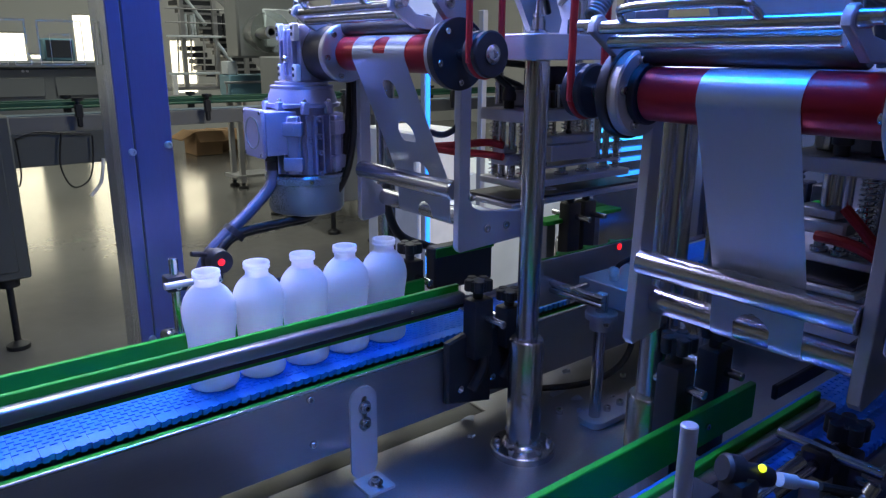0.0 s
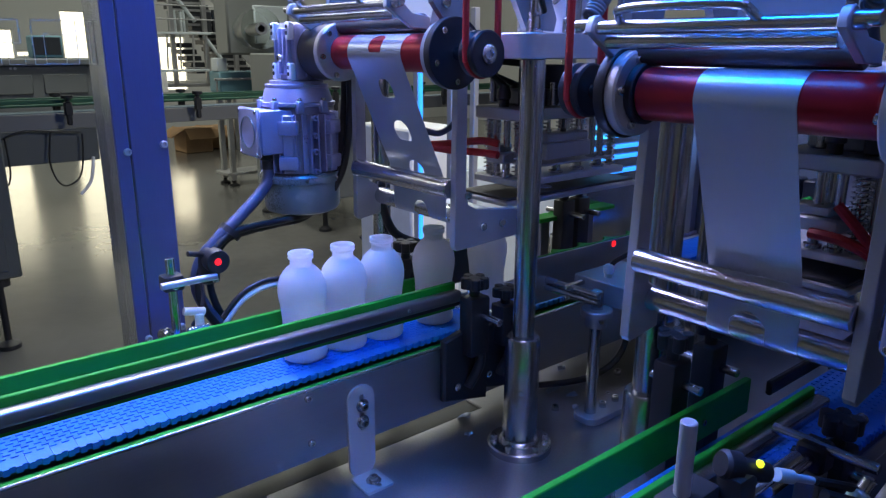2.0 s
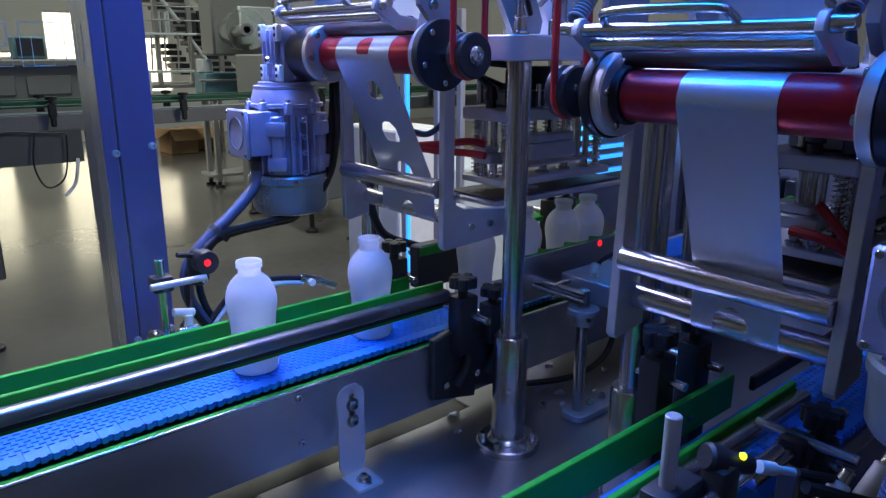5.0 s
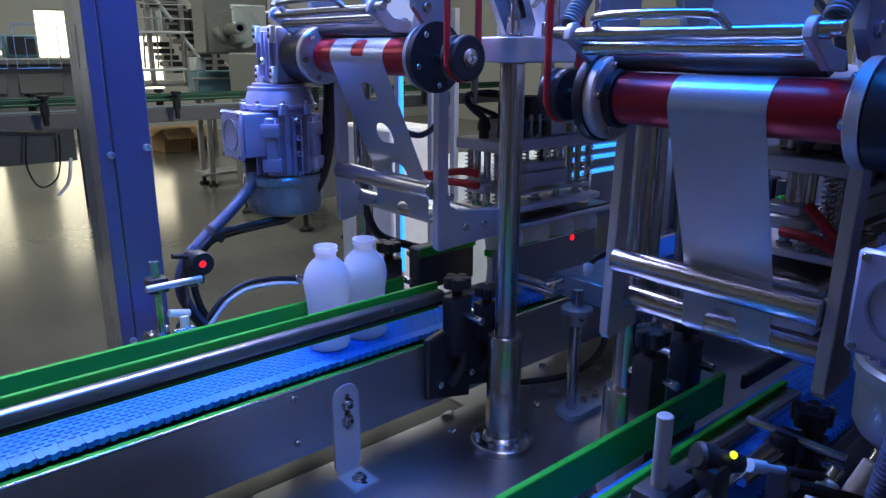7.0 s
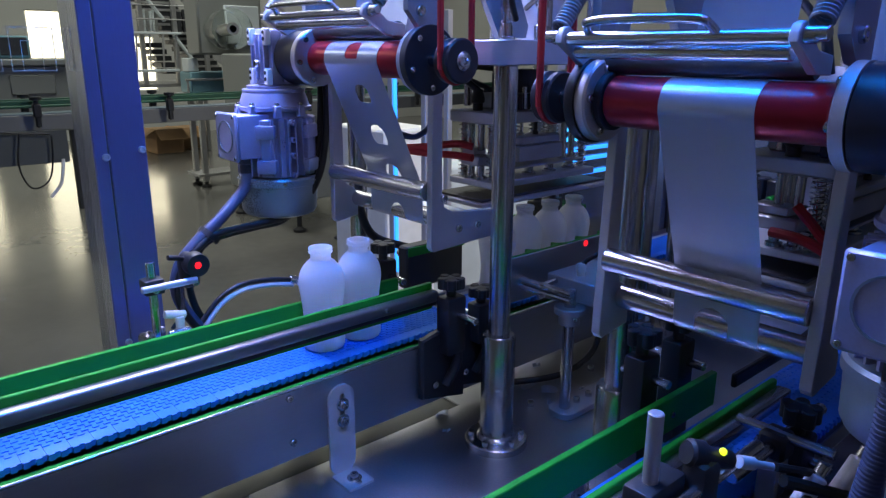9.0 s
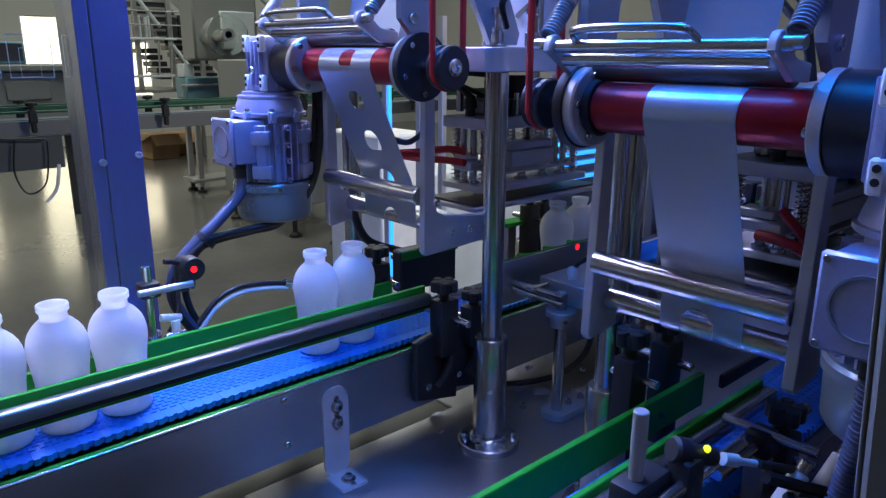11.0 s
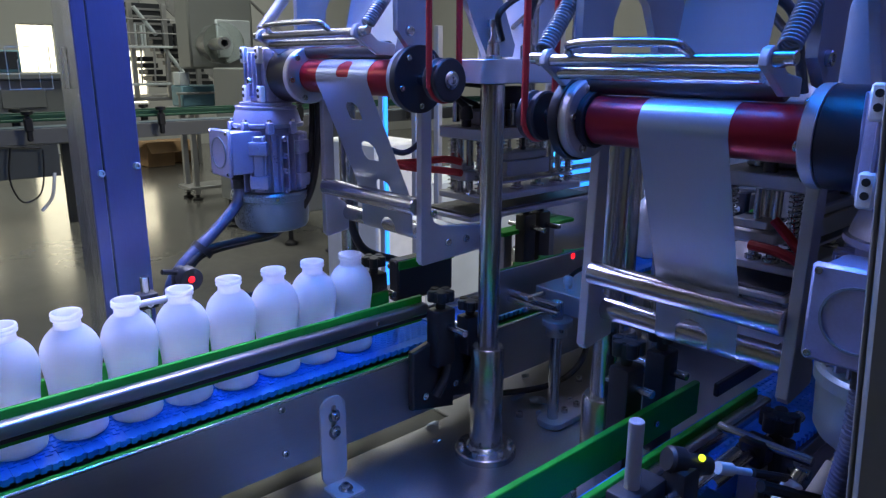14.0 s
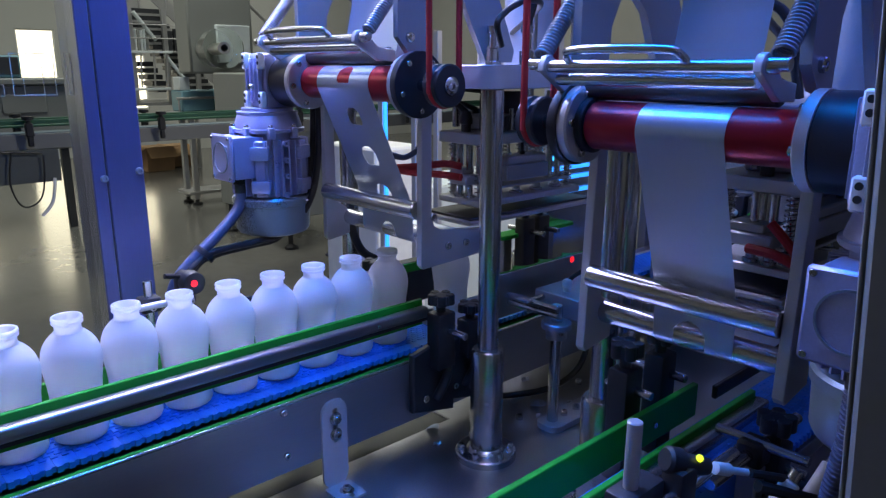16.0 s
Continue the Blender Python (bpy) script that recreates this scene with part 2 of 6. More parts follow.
def tube(bm, pts, r, seg=10, sub=6):
    """A round tube along a smooth line through pts."""
    P = [Vector(p) for p in pts]
    line = []
    for i in range(len(P) - 1):
        a, b, c, d = P[max(i - 1, 0)], P[i], P[i + 1], P[min(i + 2, len(P) - 1)]
        for k in range(sub):
            t = k / sub
            line.append(0.5 * ((2 * b) + (c - a) * t + (2 * a - 5 * b + 4 * c - d) * t * t + (3 * b - a - 3 * c + d) * t ** 3))
    line.append(P[-1])
    rings, up = [], Vector((0.3, 0.5, 0.81))
    for i, p in enumerate(line):
        d = (line[min(i + 1, len(line) - 1)] - line[max(i - 1, 0)]).normalized()
        u = (up - d * up.dot(d))
        if u.length < 1e-3:
            u = Vector((1, 0, 0)) - d * d.x
        u.normalize()
        up = u
        v = d.cross(u)
        rings.append([bm.verts.new(p + r * (math.cos(2 * math.pi * k / seg) * u + math.sin(2 * math.pi * k / seg) * v)) for k in range(seg)])
    for a, b in zip(rings, rings[1:]):
        for i in range(seg):
            j = (i + 1) % seg
            bm.faces.new((a[i], a[j], b[j], b[i])).smooth = True
    bm.faces.new(rings[0][::-1])
    bm.faces.new(rings[-1])
    return bm


def coil(bm, p0, p1, r, wire, turns, seg=6, per=14):
    m, L = axis_matrix(p0, p1)
    n = int(turns * per)
    pts = [m @ Vector((r * math.cos(2 * math.pi * i / per), r * math.sin(2 * math.pi * i / per), L * i / n)) for i in range(n + 1)]
    return tube(bm, pts, wire, seg, 1)


def thing(name, at, label, category, group="", kind=""):
    ob = new(name)
    ob.location = at
    ob.empty_display_size = 0.02
    tagged(ob, label, category, group, kind)
    ob["base"] = list(at)
    return ob


def part(name, bm, material, parent, label=""):
    """Links a bmesh, written in world places, as one mesh under a thing or a part."""
    root = parent
    while root.parent:
        root = root.parent
    at = Vector(root["base"]) if "base" in root.keys() else root.location
    bmesh.ops.translate(bm, verts=bm.verts, vec=-at)
    me = bpy.data.meshes.new(name)
    bm.to_mesh(me)
    bm.free()
    me.materials.append(material)
    me.set_sharp_from_angle(angle=radians(38))
    ob = new(name, me)
    ob.parent = parent
    if label:
        ob["label"] = label
    return ob


def solo(name, bm, material, label, category="", group="", kind="", at=(0, 0, 0)):
    bmesh.ops.translate(bm, verts=bm.verts, vec=-Vector(at))
    me = bpy.data.meshes.new(name)
    bm.to_mesh(me)
    bm.free()
    me.materials.append(material)
    me.set_sharp_from_angle(angle=radians(38))
    ob = new(name, me)
    ob.location = at
    ob["base"] = list(at)
    return tagged(ob, label, category, group, kind)


def B():
    return bmesh.new()


def screw(parent, at, axis, r=0.006, h=0.005, material=None, name="bolt"):
    """A socket-head screw whose head points along axis."""
    a = Vector(at)
    d = Vector(axis).normalized()
    L = h
    bm = lathe(B(), a, a + d * h, [(0, 0), (r, 0), (r, L * 0.8), (r * 0.85, L), (r * 0.5, L), (r * 0.45, L * 0.4), (0, L * 0.4)], 12)
    return part(name, bm, material or CHROME, parent)


# ---- hall ----
HX0, HX1, HY0, HY1, HZ = -7.0, 9.0, -5.0, 11.0, 5.2
solo("floor", box(B(), HX0, HX1, HY0, HY1, FLOOR_Z - 0.2, FLOOR_Z), CONCRETE, "polished grey concrete factory floor", "floor", kind="structure")
solo("ceiling", box(B(), HX0, HX1, HY0, HY1, HZ, HZ + 0.2), CEIL_M, "grey sheet ceiling of the hall", "ceiling", kind="structure")
solo("wall_south", box(B(), HX0, HX1, HY0 - 0.2, HY0, FLOOR_Z, HZ), WALL_M, "plain grey hall wall", "wall", kind="structure")
solo("wall_west", box(B(), HX0 - 0.2, HX0, HY0, HY1, FLOOR_Z, HZ), WALL_M, "plain grey hall wall", "wall", kind="structure")
solo("wall_east", box(B(), HX1, HX1 + 0.2, HY0, HY1, FLOOR_Z, HZ), WALL_M, "plain grey hall wall", "wall", kind="structure")


def wall_north():
    """The far wall, with four window openings cut through it."""
    holes = [(0.30, 1.19, 0.35, 1.707), (1.195, 1.795, 1.334, 1.418), (1.80, 2.30, 0.35, 1.974), (3.15, 3.57, 0.81, 1.642)]
    bm = B()
    xs = [HX0]
    for x0, x1, z0, z1 in holes:
        box(bm, xs[-1], x0, HY1, HY1 + 0.2, FLOOR_Z, HZ)
        box(bm, x0, x1, HY1, HY1 + 0.2, FLOOR_Z, z0)
        box(bm, x0, x1, HY1, HY1 + 0.2, z1, HZ)
        xs.append(x1)
    box(bm, xs[-1], HX1, HY1, HY1 + 0.2, FLOOR_Z, HZ)
    solo("wall_north", bm, WALL_M, "grey plastered hall wall with bright windows", "wall", kind="structure")
    for n, (x0, x1, z0, z1) in enumerate(holes):
        w = thing(f"window_{n + 1}", ((x0 + x1) / 2, HY1, z0), "bright daylit window in the far hall wall", "window", kind="structure")
        bm = B()
        for a, b, c, d in ((x0, x0 + 0.02, z0, z1), (x1 - 0.02, x1, z0, z1), (x0 + 0.02, x1 - 0.02, z0, z0 + 0.02), (x0 + 0.02, x1 - 0.02, z1 - 0.02, z1)):
            box(bm, a, b, HY1 + 0.02, HY1 + 0.08, c, d)
        part("window_frame", bm, WHITE_P, w)
        part("pane", box(B(), x0 + 0.02, x1 - 0.02, HY1 + 0.05, HY1 + 0.06, z0 + 0.02, z1 - 0.02), DAYLIGHT, w, "sunlit window pane")


wall_north()


def far_conveyor():
    c = thing("conveyor", (0.5, 3.45, FLOOR_Z), "long stainless conveyor with green guide rails, further back", "conveyor")
    part("side_plate", box(B(), -2.6, 3.6, 3.40, 3.41, 1.052, 1.13, 0.002), FAR_STEEL, c)
    part("side_plate", box(B(), -2.6, 3.6, 3.55, 3.56, 1.052, 1.13, 0.002), FAR_STEEL, c)
    part("belt", box(B(), -2.6, 3.6, 3.412, 3.548, 1.10, 1.135), FAR_BELT, c, "dull blue-grey conveyor belt")
    for y, z in ((3.40, 1.18), (3.56, 1.18)):
        part("guide_rail", box(B(), -2.6, 3.6, y - 0.008, y + 0.002, z, z + 0.022, 0.002), FAR_GREEN, c, "green plastic guide rail")
        part("rail_tube", rod(B(), (-2.6, y - 0.02, z - 0.006), (3.6, y - 0.02, z - 0.006), 0.007, 12), FAR_GREEN, c, "green plastic guide tube")
    for x in (-0.75, 0.13, 0.80, 1.7, 2.6):
        for y, s in ((3.40, -1), (3.56, 1)):
            bm = B()
            box(bm, x - 0.019, x + 0.019, y + s * 0.05 - 0.015, y + s * 0.05 + 0.015, 1.12, 1.19, 0.006)
            box(bm, x - 0.013, x + 0.013, y + s * 0.05 - 0.012, y + s * 0.05 + 0.012, 1.072, 1.14, 0.006)
            part("bracket", bm, BLACK, c, "black plastic rail bracket")
            part("knob", lathe(B(), (x, y + s * 0.05, 1.188), (x, y + s * 0.05, 1.226), [(0, 0), (0.012, 0), (0.012, 0.015), (0.028, 0.018), (0.028, 0.034), (0, 0.038)], 10), BLACK, c)
    for x in (-0.9, 2.05):
        for y in (3.38, 3.58):
            leg = part("leg", box(B(), x - 0.02, x + 0.02, y - 0.02, y + 0.02, FLOOR_Z + 0.06, 1.055, 0.003), FAR_STEEL, c)
            part("foot", lathe(B(), (x, y, FLOOR_Z), (x, y, FLOOR_Z + 0.09), [(0, 0), (0.045, 0), (0.045, 0.015), (0.012, 0.03), (0.012, 0.09), (0, 0.09)], 14), BLACK, leg)
    part("skirt", box(B(), -0.9, 0.26, 3.385, 3.398, 0.882, 1.05, 0.002), CABINET_DARK, c, "dark sheet under the conveyor")
    part("power_cable", tube(B(), [(-0.174, 3.36, 1.027), (-0.084, 3.36, 1.057), (0.037, 3.36, 1.047), (0.174, 3.36, 1.036)], 0.0045, 8), WIRE, c, "black cable under the conveyor")
    part("power_cable", tube(B(), [(0.037, 3.36, 1.047), (0.015, 3.36, 0.893), (0.042, 3.36, 0.788), (0.088, 3.36, 0.765), (0.147, 3.36, 0.807), (0.173, 3.36, 0.909), (0.181, 3.36, 1.026)], 0.0045, 8), WIRE, c, "hanging black cable loop")
    part("power_cable", tube(B(), [(-0.17, 3.36, 1.03), (-0.167, 3.36, 0.987), (-0.166, 3.36, 0.852), (-0.183, 3.36, 0.792)], 0.0045, 8), WIRE, c, "hanging black cable end")
    part("hose", tube(B(), [(0.225, 3.375, 0.90), (0.213, 3.36, 0.846), (0.193, 3.36, 0.772), (0.139, 3.36, 0.711)], 0.009, 8), WHITE_P, c, "short white hose")


far_conveyor()


def control_cabinet():
    c = thing("control_cabinet", (-0.75, 3.1, FLOOR_Z), "tall grey sheet-metal control cabinet on feet", "cabinet")
    part("body", box(B(), -1.5, -0.252, 2.85, 3.25, 0.462, 1.18, 0.008), CABINET_DARK, c)
    part("door", box(B(), -1.42, -0.30, 2.838, 2.849, 0.50, 1.14, 0.004), CABINET_DARK, c)
    for x in (-1.45, -0.34):
        part("foot", lathe(B(), (x, 2.92, FLOOR_Z), (x, 2.92, 0.462), [(0, 0), (0.05, 0), (0.05, 0.02), (0.015, 0.04), (0.015, 0.30), (0.045, 0.30), (0.045, 0.342), (0, 0.342)], 14), BLACK, c)


control_cabinet()


def staircase():
    s = thing("staircase", (2.6, 8.2, FLOOR_Z), "galvanised steel staircase with dark treads and railings", "staircase")
    for i in range(13):
        x, z = 2.66 + 0.0533 * i, 2.11 - 0.0795 * i
        part("tread", box(B(), x - 0.46 + 0.016 * i, x, 7.95, 8.25, z - 0.052, z, 0.003), DARK_STEEL, s)
        part("nosing", box(B(), x - 0.46 + 0.016 * i, x + 0.01, 7.93, 7.949, z - 0.079, z - 0.0525), STEP_STEEL, s)
    for i in range(5):
        x, z = 2.37 + 0.05 * i, 1.52 - 0.075 * i
        part("lower_tread", box(B(), x, x + 0.18, 8.0, 8.3, z - 0.055, z, 0.003), DARK_STEEL, s)
    for y in (7.88, 8.72):
        bm = B()
        prism(bm, [(4.3, 0.62), (4.3, 0.80), (2.1, 2.78), (2.1, 2.6)], "y", y, y + 0.02)
        part("stringer", bm, STEP_STEEL, s)
        part("handrail", rod(B(), (4.3, y, 1.75), (2.1, y, 3.7), 0.022, 10), STEP_STEEL, s)
        for k in range(5):
            x = 4.1 - 0.46 * k
            part("post", rod(B(), (x, y, 0.85 + 0.41 * k), (x, y, 1.93 + 0.41 * k), 0.018, 10), STEP_STEEL, s)
    part("landing", box(B(), 1.9, 3.4, 7.85, 8.75, 1.02, 1.06, 0.004), STEP_STEEL, s)
    part("landing", box(B(), 2.2, 2.92, 7.80, 7.92, 1.615, 1.64, 0.004), STEP_STEEL, s)
    for x in (2.27, 2.655, 3.02):
        part("column", box(B(), x - 0.025, x + 0.025, 7.82, 7.87, 1.0602, 2.1 if x < 3 else 1.6, 0.003), STEP_STEEL, s)
    for x in (3.30, 4.2):
        part("support", box(B(), x, x + 0.05, 8.68, 8.73, FLOOR_Z, 1.0195 if x < 4 else 0.7, 0.003), STEP_STEEL, s)
    for a, b in (((2.30, 7.8, 2.06), (2.53, 7.8, 1.755)), ((2.62, 7.8, 1.60), (2.87, 7.8, 1.266))):
        part("brace", rod(B(), a, b, 0.022, 10), PALE, s)
    random.seed(4)
    for i in range(7):
        x = 2.24 + 0.034 * i
        part("panel", box(B(), x, x + 0.026, 7.85, 7.88, 1.642, 1.86 + 0.04 * random.random(), 0.004), PALE if i % 3 else GREY_BOARD, s)
    for x0, x1, z1 in ((2.63, 2.685, 1.855), (2.695, 2.75, 1.87), (2.77, 2.82, 1.895), (2.83, 2.88, 1.885)):
        part("panel", box(B(), x0, x1, 7.86, 7.90, 1.642, z1, 0.004), DARK_STEEL, s)
    part("shelf_rail", box(B(), 2.06, 2.69, 7.74, 7.78, 1.611, 1.636, 0.004), PALE, s)
    part("shelf_rail", box(B(), 2.00, 2.58, 7.60, 7.63, 1.20, 1.23, 0.004), PALE, s)
    part("rail_end", box(B(), 2.03, 2.085, 7.6, 7.64, 0.98, 1.199, 0.003), WHITE_P, s)
    for k in range(4):
        x = 2.16 + 0.15 * k
        part("baluster", rod(B(), (x, 7.76, 1.23), (x + 0.02, 7.76, 1.61), 0.011, 8), STEP_STEEL, s)
        if k % 2:
            part("cross_bar", rod(B(), (2.06, 7.77, 1.70 + 0.075 * k), (2.95, 7.77, 1.70 + 0.075 * k), 0.008, 8), STEP_STEEL, s)


staircase()


def far_clutter():
    t = thing("work_table", (2.95, 6.4, FLOOR_Z), "steel frame table with braced legs", "table")
    part("tabletop", box(B(), 2.02, 3.5, 6.07, 6.40, 1.00, 1.04, 0.004), STEP_STEEL, t)
    for x in (2.15, 3.4):
        for y in (6.12, 6.34):
            leg = part("leg", box(B(), x - 0.025, x + 0.025, y - 0.025, y + 0.025, FLOOR_Z + 0.06, 1.0, 0.003), STEP_STEEL, t)
            part("foot", lathe(B(), (x, y, FLOOR_Z), (x, y, FLOOR_Z + 0.08), [(0, 0), (0.05, 0), (0.05, 0.02), (0.02, 0.03), (0.02, 0.08), (0, 0.08)], 12), BLACK, leg)
    part("shelf", box(B(), 2.07, 3.45, 6.09, 6.38, 0.23, 0.26, 0.003), STEP_STEEL, t)
    for x in (2.08, 2.46, 2.84):
        solo("crate", box(B(), x, x + 0.33, 6.12, 6.38, 1.042, 1.042 + 0.20, 0.012), TEAL if x < 2.5 else PALE, "plastic crate standing on the steel table", "crate", "crates", at=(x, 6.3, 1.042))
    solo("carton", box(B(), 2.08, 2.18, 6.15, 6.3, 1.243, 1.369, 0.006), PALE, "small pale carton standing on the crate", "carton", at=(2.08, 6.4, 1.243))
    part("rail", rod(B(), (2.02, 6.10, 1.17), (3.5, 6.10, 1.17), 0.012, 10), STEP_STEEL, t)
    for x in (2.04, 2.5, 3.0, 3.45):
        part("rail_post", rod(B(), (x, 6.10, 1.04), (x, 6.10, 1.172), 0.010, 10), STEP_STEEL, t)
    for x, y, h, w in ((2.62, 8.7, 0.31, 0.36), (3.06, 9.0, 0.28, 0.36)):
        c = thing("cardboard_box", (x + w / 2, y + 0.2, FLOOR_Z), "open brown cardboard box with folded flaps on the floor", "box", "cardboard boxes")
        part("body", box(B(), x, x + w, y, y + 0.45, FLOOR_Z, FLOOR_Z + h, 0.01), CARD, c)
        f = B()
        prism(f, [(x - 0.18, FLOOR_Z + h - 0.10), (x, FLOOR_Z + h), (x, FLOOR_Z + h + 0.012), (x - 0.185, FLOOR_Z + h - 0.09)], "y", y, y + 0.45)
        part("flap", f, CARD, c)
        f = B()
        prism(f, [(y - 0.16, FLOOR_Z + h - 0.12), (y, FLOOR_Z + h), (y, FLOOR_Z + h + 0.012), (y - 0.165, FLOOR_Z + h - 0.11)], "x", x, x + w)
        part("flap", f, CARD, c)
    m = thing("wrapping_machine", (2.6, 5.6, FLOOR_Z), "grey upright machine panel with a roll holder", "machine")
    part("body", box(B(), 2.10, 2.75, 5.9, 6.2, 1.40, 2.6, 0.02), GREY_BOARD, m)
    part("post", box(B(), 2.45, 2.70, 5.95, 6.15, FLOOR_Z, 1.40, 0.01), GREY_BOARD, m)
    part("panel", box(B(), 2.35, 2.70, 5.86, 5.898, 1.5, 1.85, 0.01), PALE, m)
    part("roll_arm", rod(B(), (2.25, 5.70, 1.62), (2.29, 5.899, 1.62), 0.03, 14), STEP_STEEL, m)
    d = thing("bench", (0.2, 6.0, FLOOR_Z), "dark steel machine bench before the windows", "bench")
    part("top", box(B(), -1.2, 1.05, 5.75, 6.3, 1.32, 1.372, 0.01), CABINET, d)
    part("body", box(B(), -1.15, 1.0, 5.8, 6.25, 0.80, 1.319, 0.01), CABINET, d)
    part("drawer", box(B(), 0.10, 0.42, 5.785, 5.7995, 1.10, 1.25, 0.006), CABINET, d)
    part("drawer", box(B(), 0.50, 0.82, 5.785, 5.7995, 1.10, 1.25, 0.006), CABINET, d)
    for x, z in ((0.285, 1.298), (0.315, 1.298), (0.33, 1.207)):
        part("indicator", lathe(B(), (x, 5.7999, z), (x, 5.79, z), [(0, 0), (0.011, 0), (0.011, 0.008), (0, 0.009)], 10), WHITE_P, d, "small white indicator")
    u = thing("control_unit", (0.59, 6.0, 1.3725), "dark teal control unit standing on the bench", "control unit")
    part("body", box(B(), 0.48, 0.706, 5.95, 6.15, 1.3725, 1.55, 0.012), TEAL, u)
    part("bezel", box(B(), 0.495, 0.69, 5.944, 5.9495, 1.40, 1.535, 0.002), DARK_STEEL, u)
    for x in (-1.1, 0.9):
        part("leg", box(B(), x, x + 0.06, 5.85, 5.91, FLOOR_Z, 0.799, 0.003), DARK_STEEL, d)
    r = thing("film_roll", (2.18, 5.45, 1.62), "clear plastic film roll on a steel core", "film roll")
    part("film", pipe(B(), (2.10, 5.2, 1.62), (2.26, 5.75, 1.62), 0.17, 0.05), FILM_M, r)
    part("core", pipe(B(), (2.09, 5.17, 1.62), (2.27, 5.78, 1.62), 0.052, 0.03, 16), STEP_STEEL, r)
    w = thing("machine_cabinet", (2.2, 4.2, FLOOR_Z), "grey-green machine cabinet on feet", "cabinet")
    part("body", box(B(), 1.84, 2.55, 3.90, 4.9, 0.36, 1.42, 0.01), GREY_BOARD, w)
    for x, y in ((1.93, 3.95), (1.88, 4.82), (2.48, 3.95)):
        part("foot", lathe(B(), (x, y, FLOOR_Z), (x, y, 0.36), [(0, 0), (0.05, 0), (0.05, 0.02), (0.02, 0.04), (0.02, 0.24), (0, 0.24)], 12), BLACK, w)


far_clutter()


# ---- machine frame ----
def frame_post(x0, x1, y0, y1, label):
    p = thing("frame_post", ((x0 + x1) / 2, (y0 + y1) / 2, FLOOR_Z), label, "frame post", "frame posts")
    part("profile", box(B(), x0, x1, y0, y1, FLOOR_Z, 2.3, 0.004), FRAME_M, p)
    xs = x0 + 0.0185
    # both front strips carry the blue light as base colour
    part("edge_strip", box(B(), x0 - 0.002, xs - 0.0015, y0 - 0.006, y0 - 0.001, FLOOR_Z + 0.2, 2.29, 0.0015), BLUE_LIT, p, "stainless edge strip with blue light in its colour")
    part("cover_strip", box(B(), xs + 0.0015, x1 + 0.001, y0 - 0.005, y0 - 0.001, FLOOR_Z + 0.2, 2.29, 0.001), BLUE_LIT, p, "steel cover with blue light in its colour")
    for z in (1.308, 1.02, 1.75):
        screw(p, (xs - 0.005, y0 - 0.005, z), (0, -1, 0), 0.0055, 0.006, LIGHT_STEEL)
        screw(p, (x1 - 0.006, y0 - 0.005, z + 0.007), (0, -1, 0), 0.0055, 0.006, LIGHT_STEEL)
    return p


frame_post(-0.4470, -0.3755, 0.385, 0.478, "brushed stainless frame post, blue-violet light painted on its front")


def door_post():
    """A door profile close to the eye, leaning by three degrees."""
    p = thing("door_post", (-0.32, -0.66, FLOOR_Z), "dark grey profile of an open guard door", "door frame")
    for nm, x0, x1, y0, y1 in (("profile", -0.365, -0.29, -0.70, -0.617), ("seal_strip", -0.361, -0.30, -0.6165, -0.6135)):
        bm = box(B(), x0, x1, y0, y1, FLOOR_Z, 2.3, 0.004 if nm == "profile" else 0.001)
        for v in bm.verts:
            v.co.y += 0.056 * (v.co.z - 1.463)
        part(nm, bm, EDGE_GREY, p)
    screw(p, (-0.365, -0.662, 1.318), (-1, 0, 0), 0.007, 0.005)


door_post()


def guard_door():
    d = thing("guard_door", (-0.8, 0.43, 0.95), "clear acrylic guard door with etched outline lettering", "guard door")
    pane = part("pane", box(B(), -1.35, -0.446, 0.428, 0.432, 0.95, 2.2), GLASS, d, "clear acrylic pane")
    pane.visible_shadow = False

    def outline(x0, x1, z0, z1, t=0.0012):
        bm = B()
        outer = [(x0, z0), (x1, z0), (x1, z1), (x0, z1)]
        inner = [(x0 + t, z0 + t), (x1 - t, z0 + t), (x1 - t, z1 - t), (x0 + t, z1 - t)]
        ring_plate(bm, outer, inner, "y", 0.4262, 0.4272)
        return part("etched_mark", bm, ETCH, d)
    for x0, x1, z0 in ((-0.526, -0.470, 1.429), (-0.600, -0.540, 1.457), (-0.455, -0.447, 1.429)):
        outline(x0, x1, z0, 1.488, 0.0011)
    outline(-0.512, -0.486, 1.430, 1.470, 0.0008)
    for x in (-0.557, -0.585):
        outline(x, x + 0.020, 1.429, 1.445, 0.0008)


guard_door()


def machine_table():
    t = thing("machine_table", (0.3, -0.3, FLOOR_Z), "dark brushed stainless machine table plate on a closed base", "machine base")
    part("table_plate", prism(B(), [(-0.37, -1.1), (1.6, -1.1), (1.6, 0.178), (0.035, 0.178), (0.035, 0.127), (-0.37, 0.127)], "z", TABLE_Z - 0.012, TABLE_Z, 0.002), PLATE, t)
    part("base", box(B(), -0.33, 1.56, -1.06, 0.10, FLOOR_Z + 0.1, TABLE_Z - 0.013, 0.004), BRUSHED, t)
    for x in (-0.28, 1.5):
        for y in (-1.0, 0.05):
            part("foot", lathe(B(), (x, y, FLOOR_Z), (x, y, FLOOR_Z + 0.1), [(0, 0), (0.05, 0), (0.05, 0.02), (0.02, 0.03), (0.02, 0.1), (0, 0.1)], 14), BLACK, t)


machine_table()


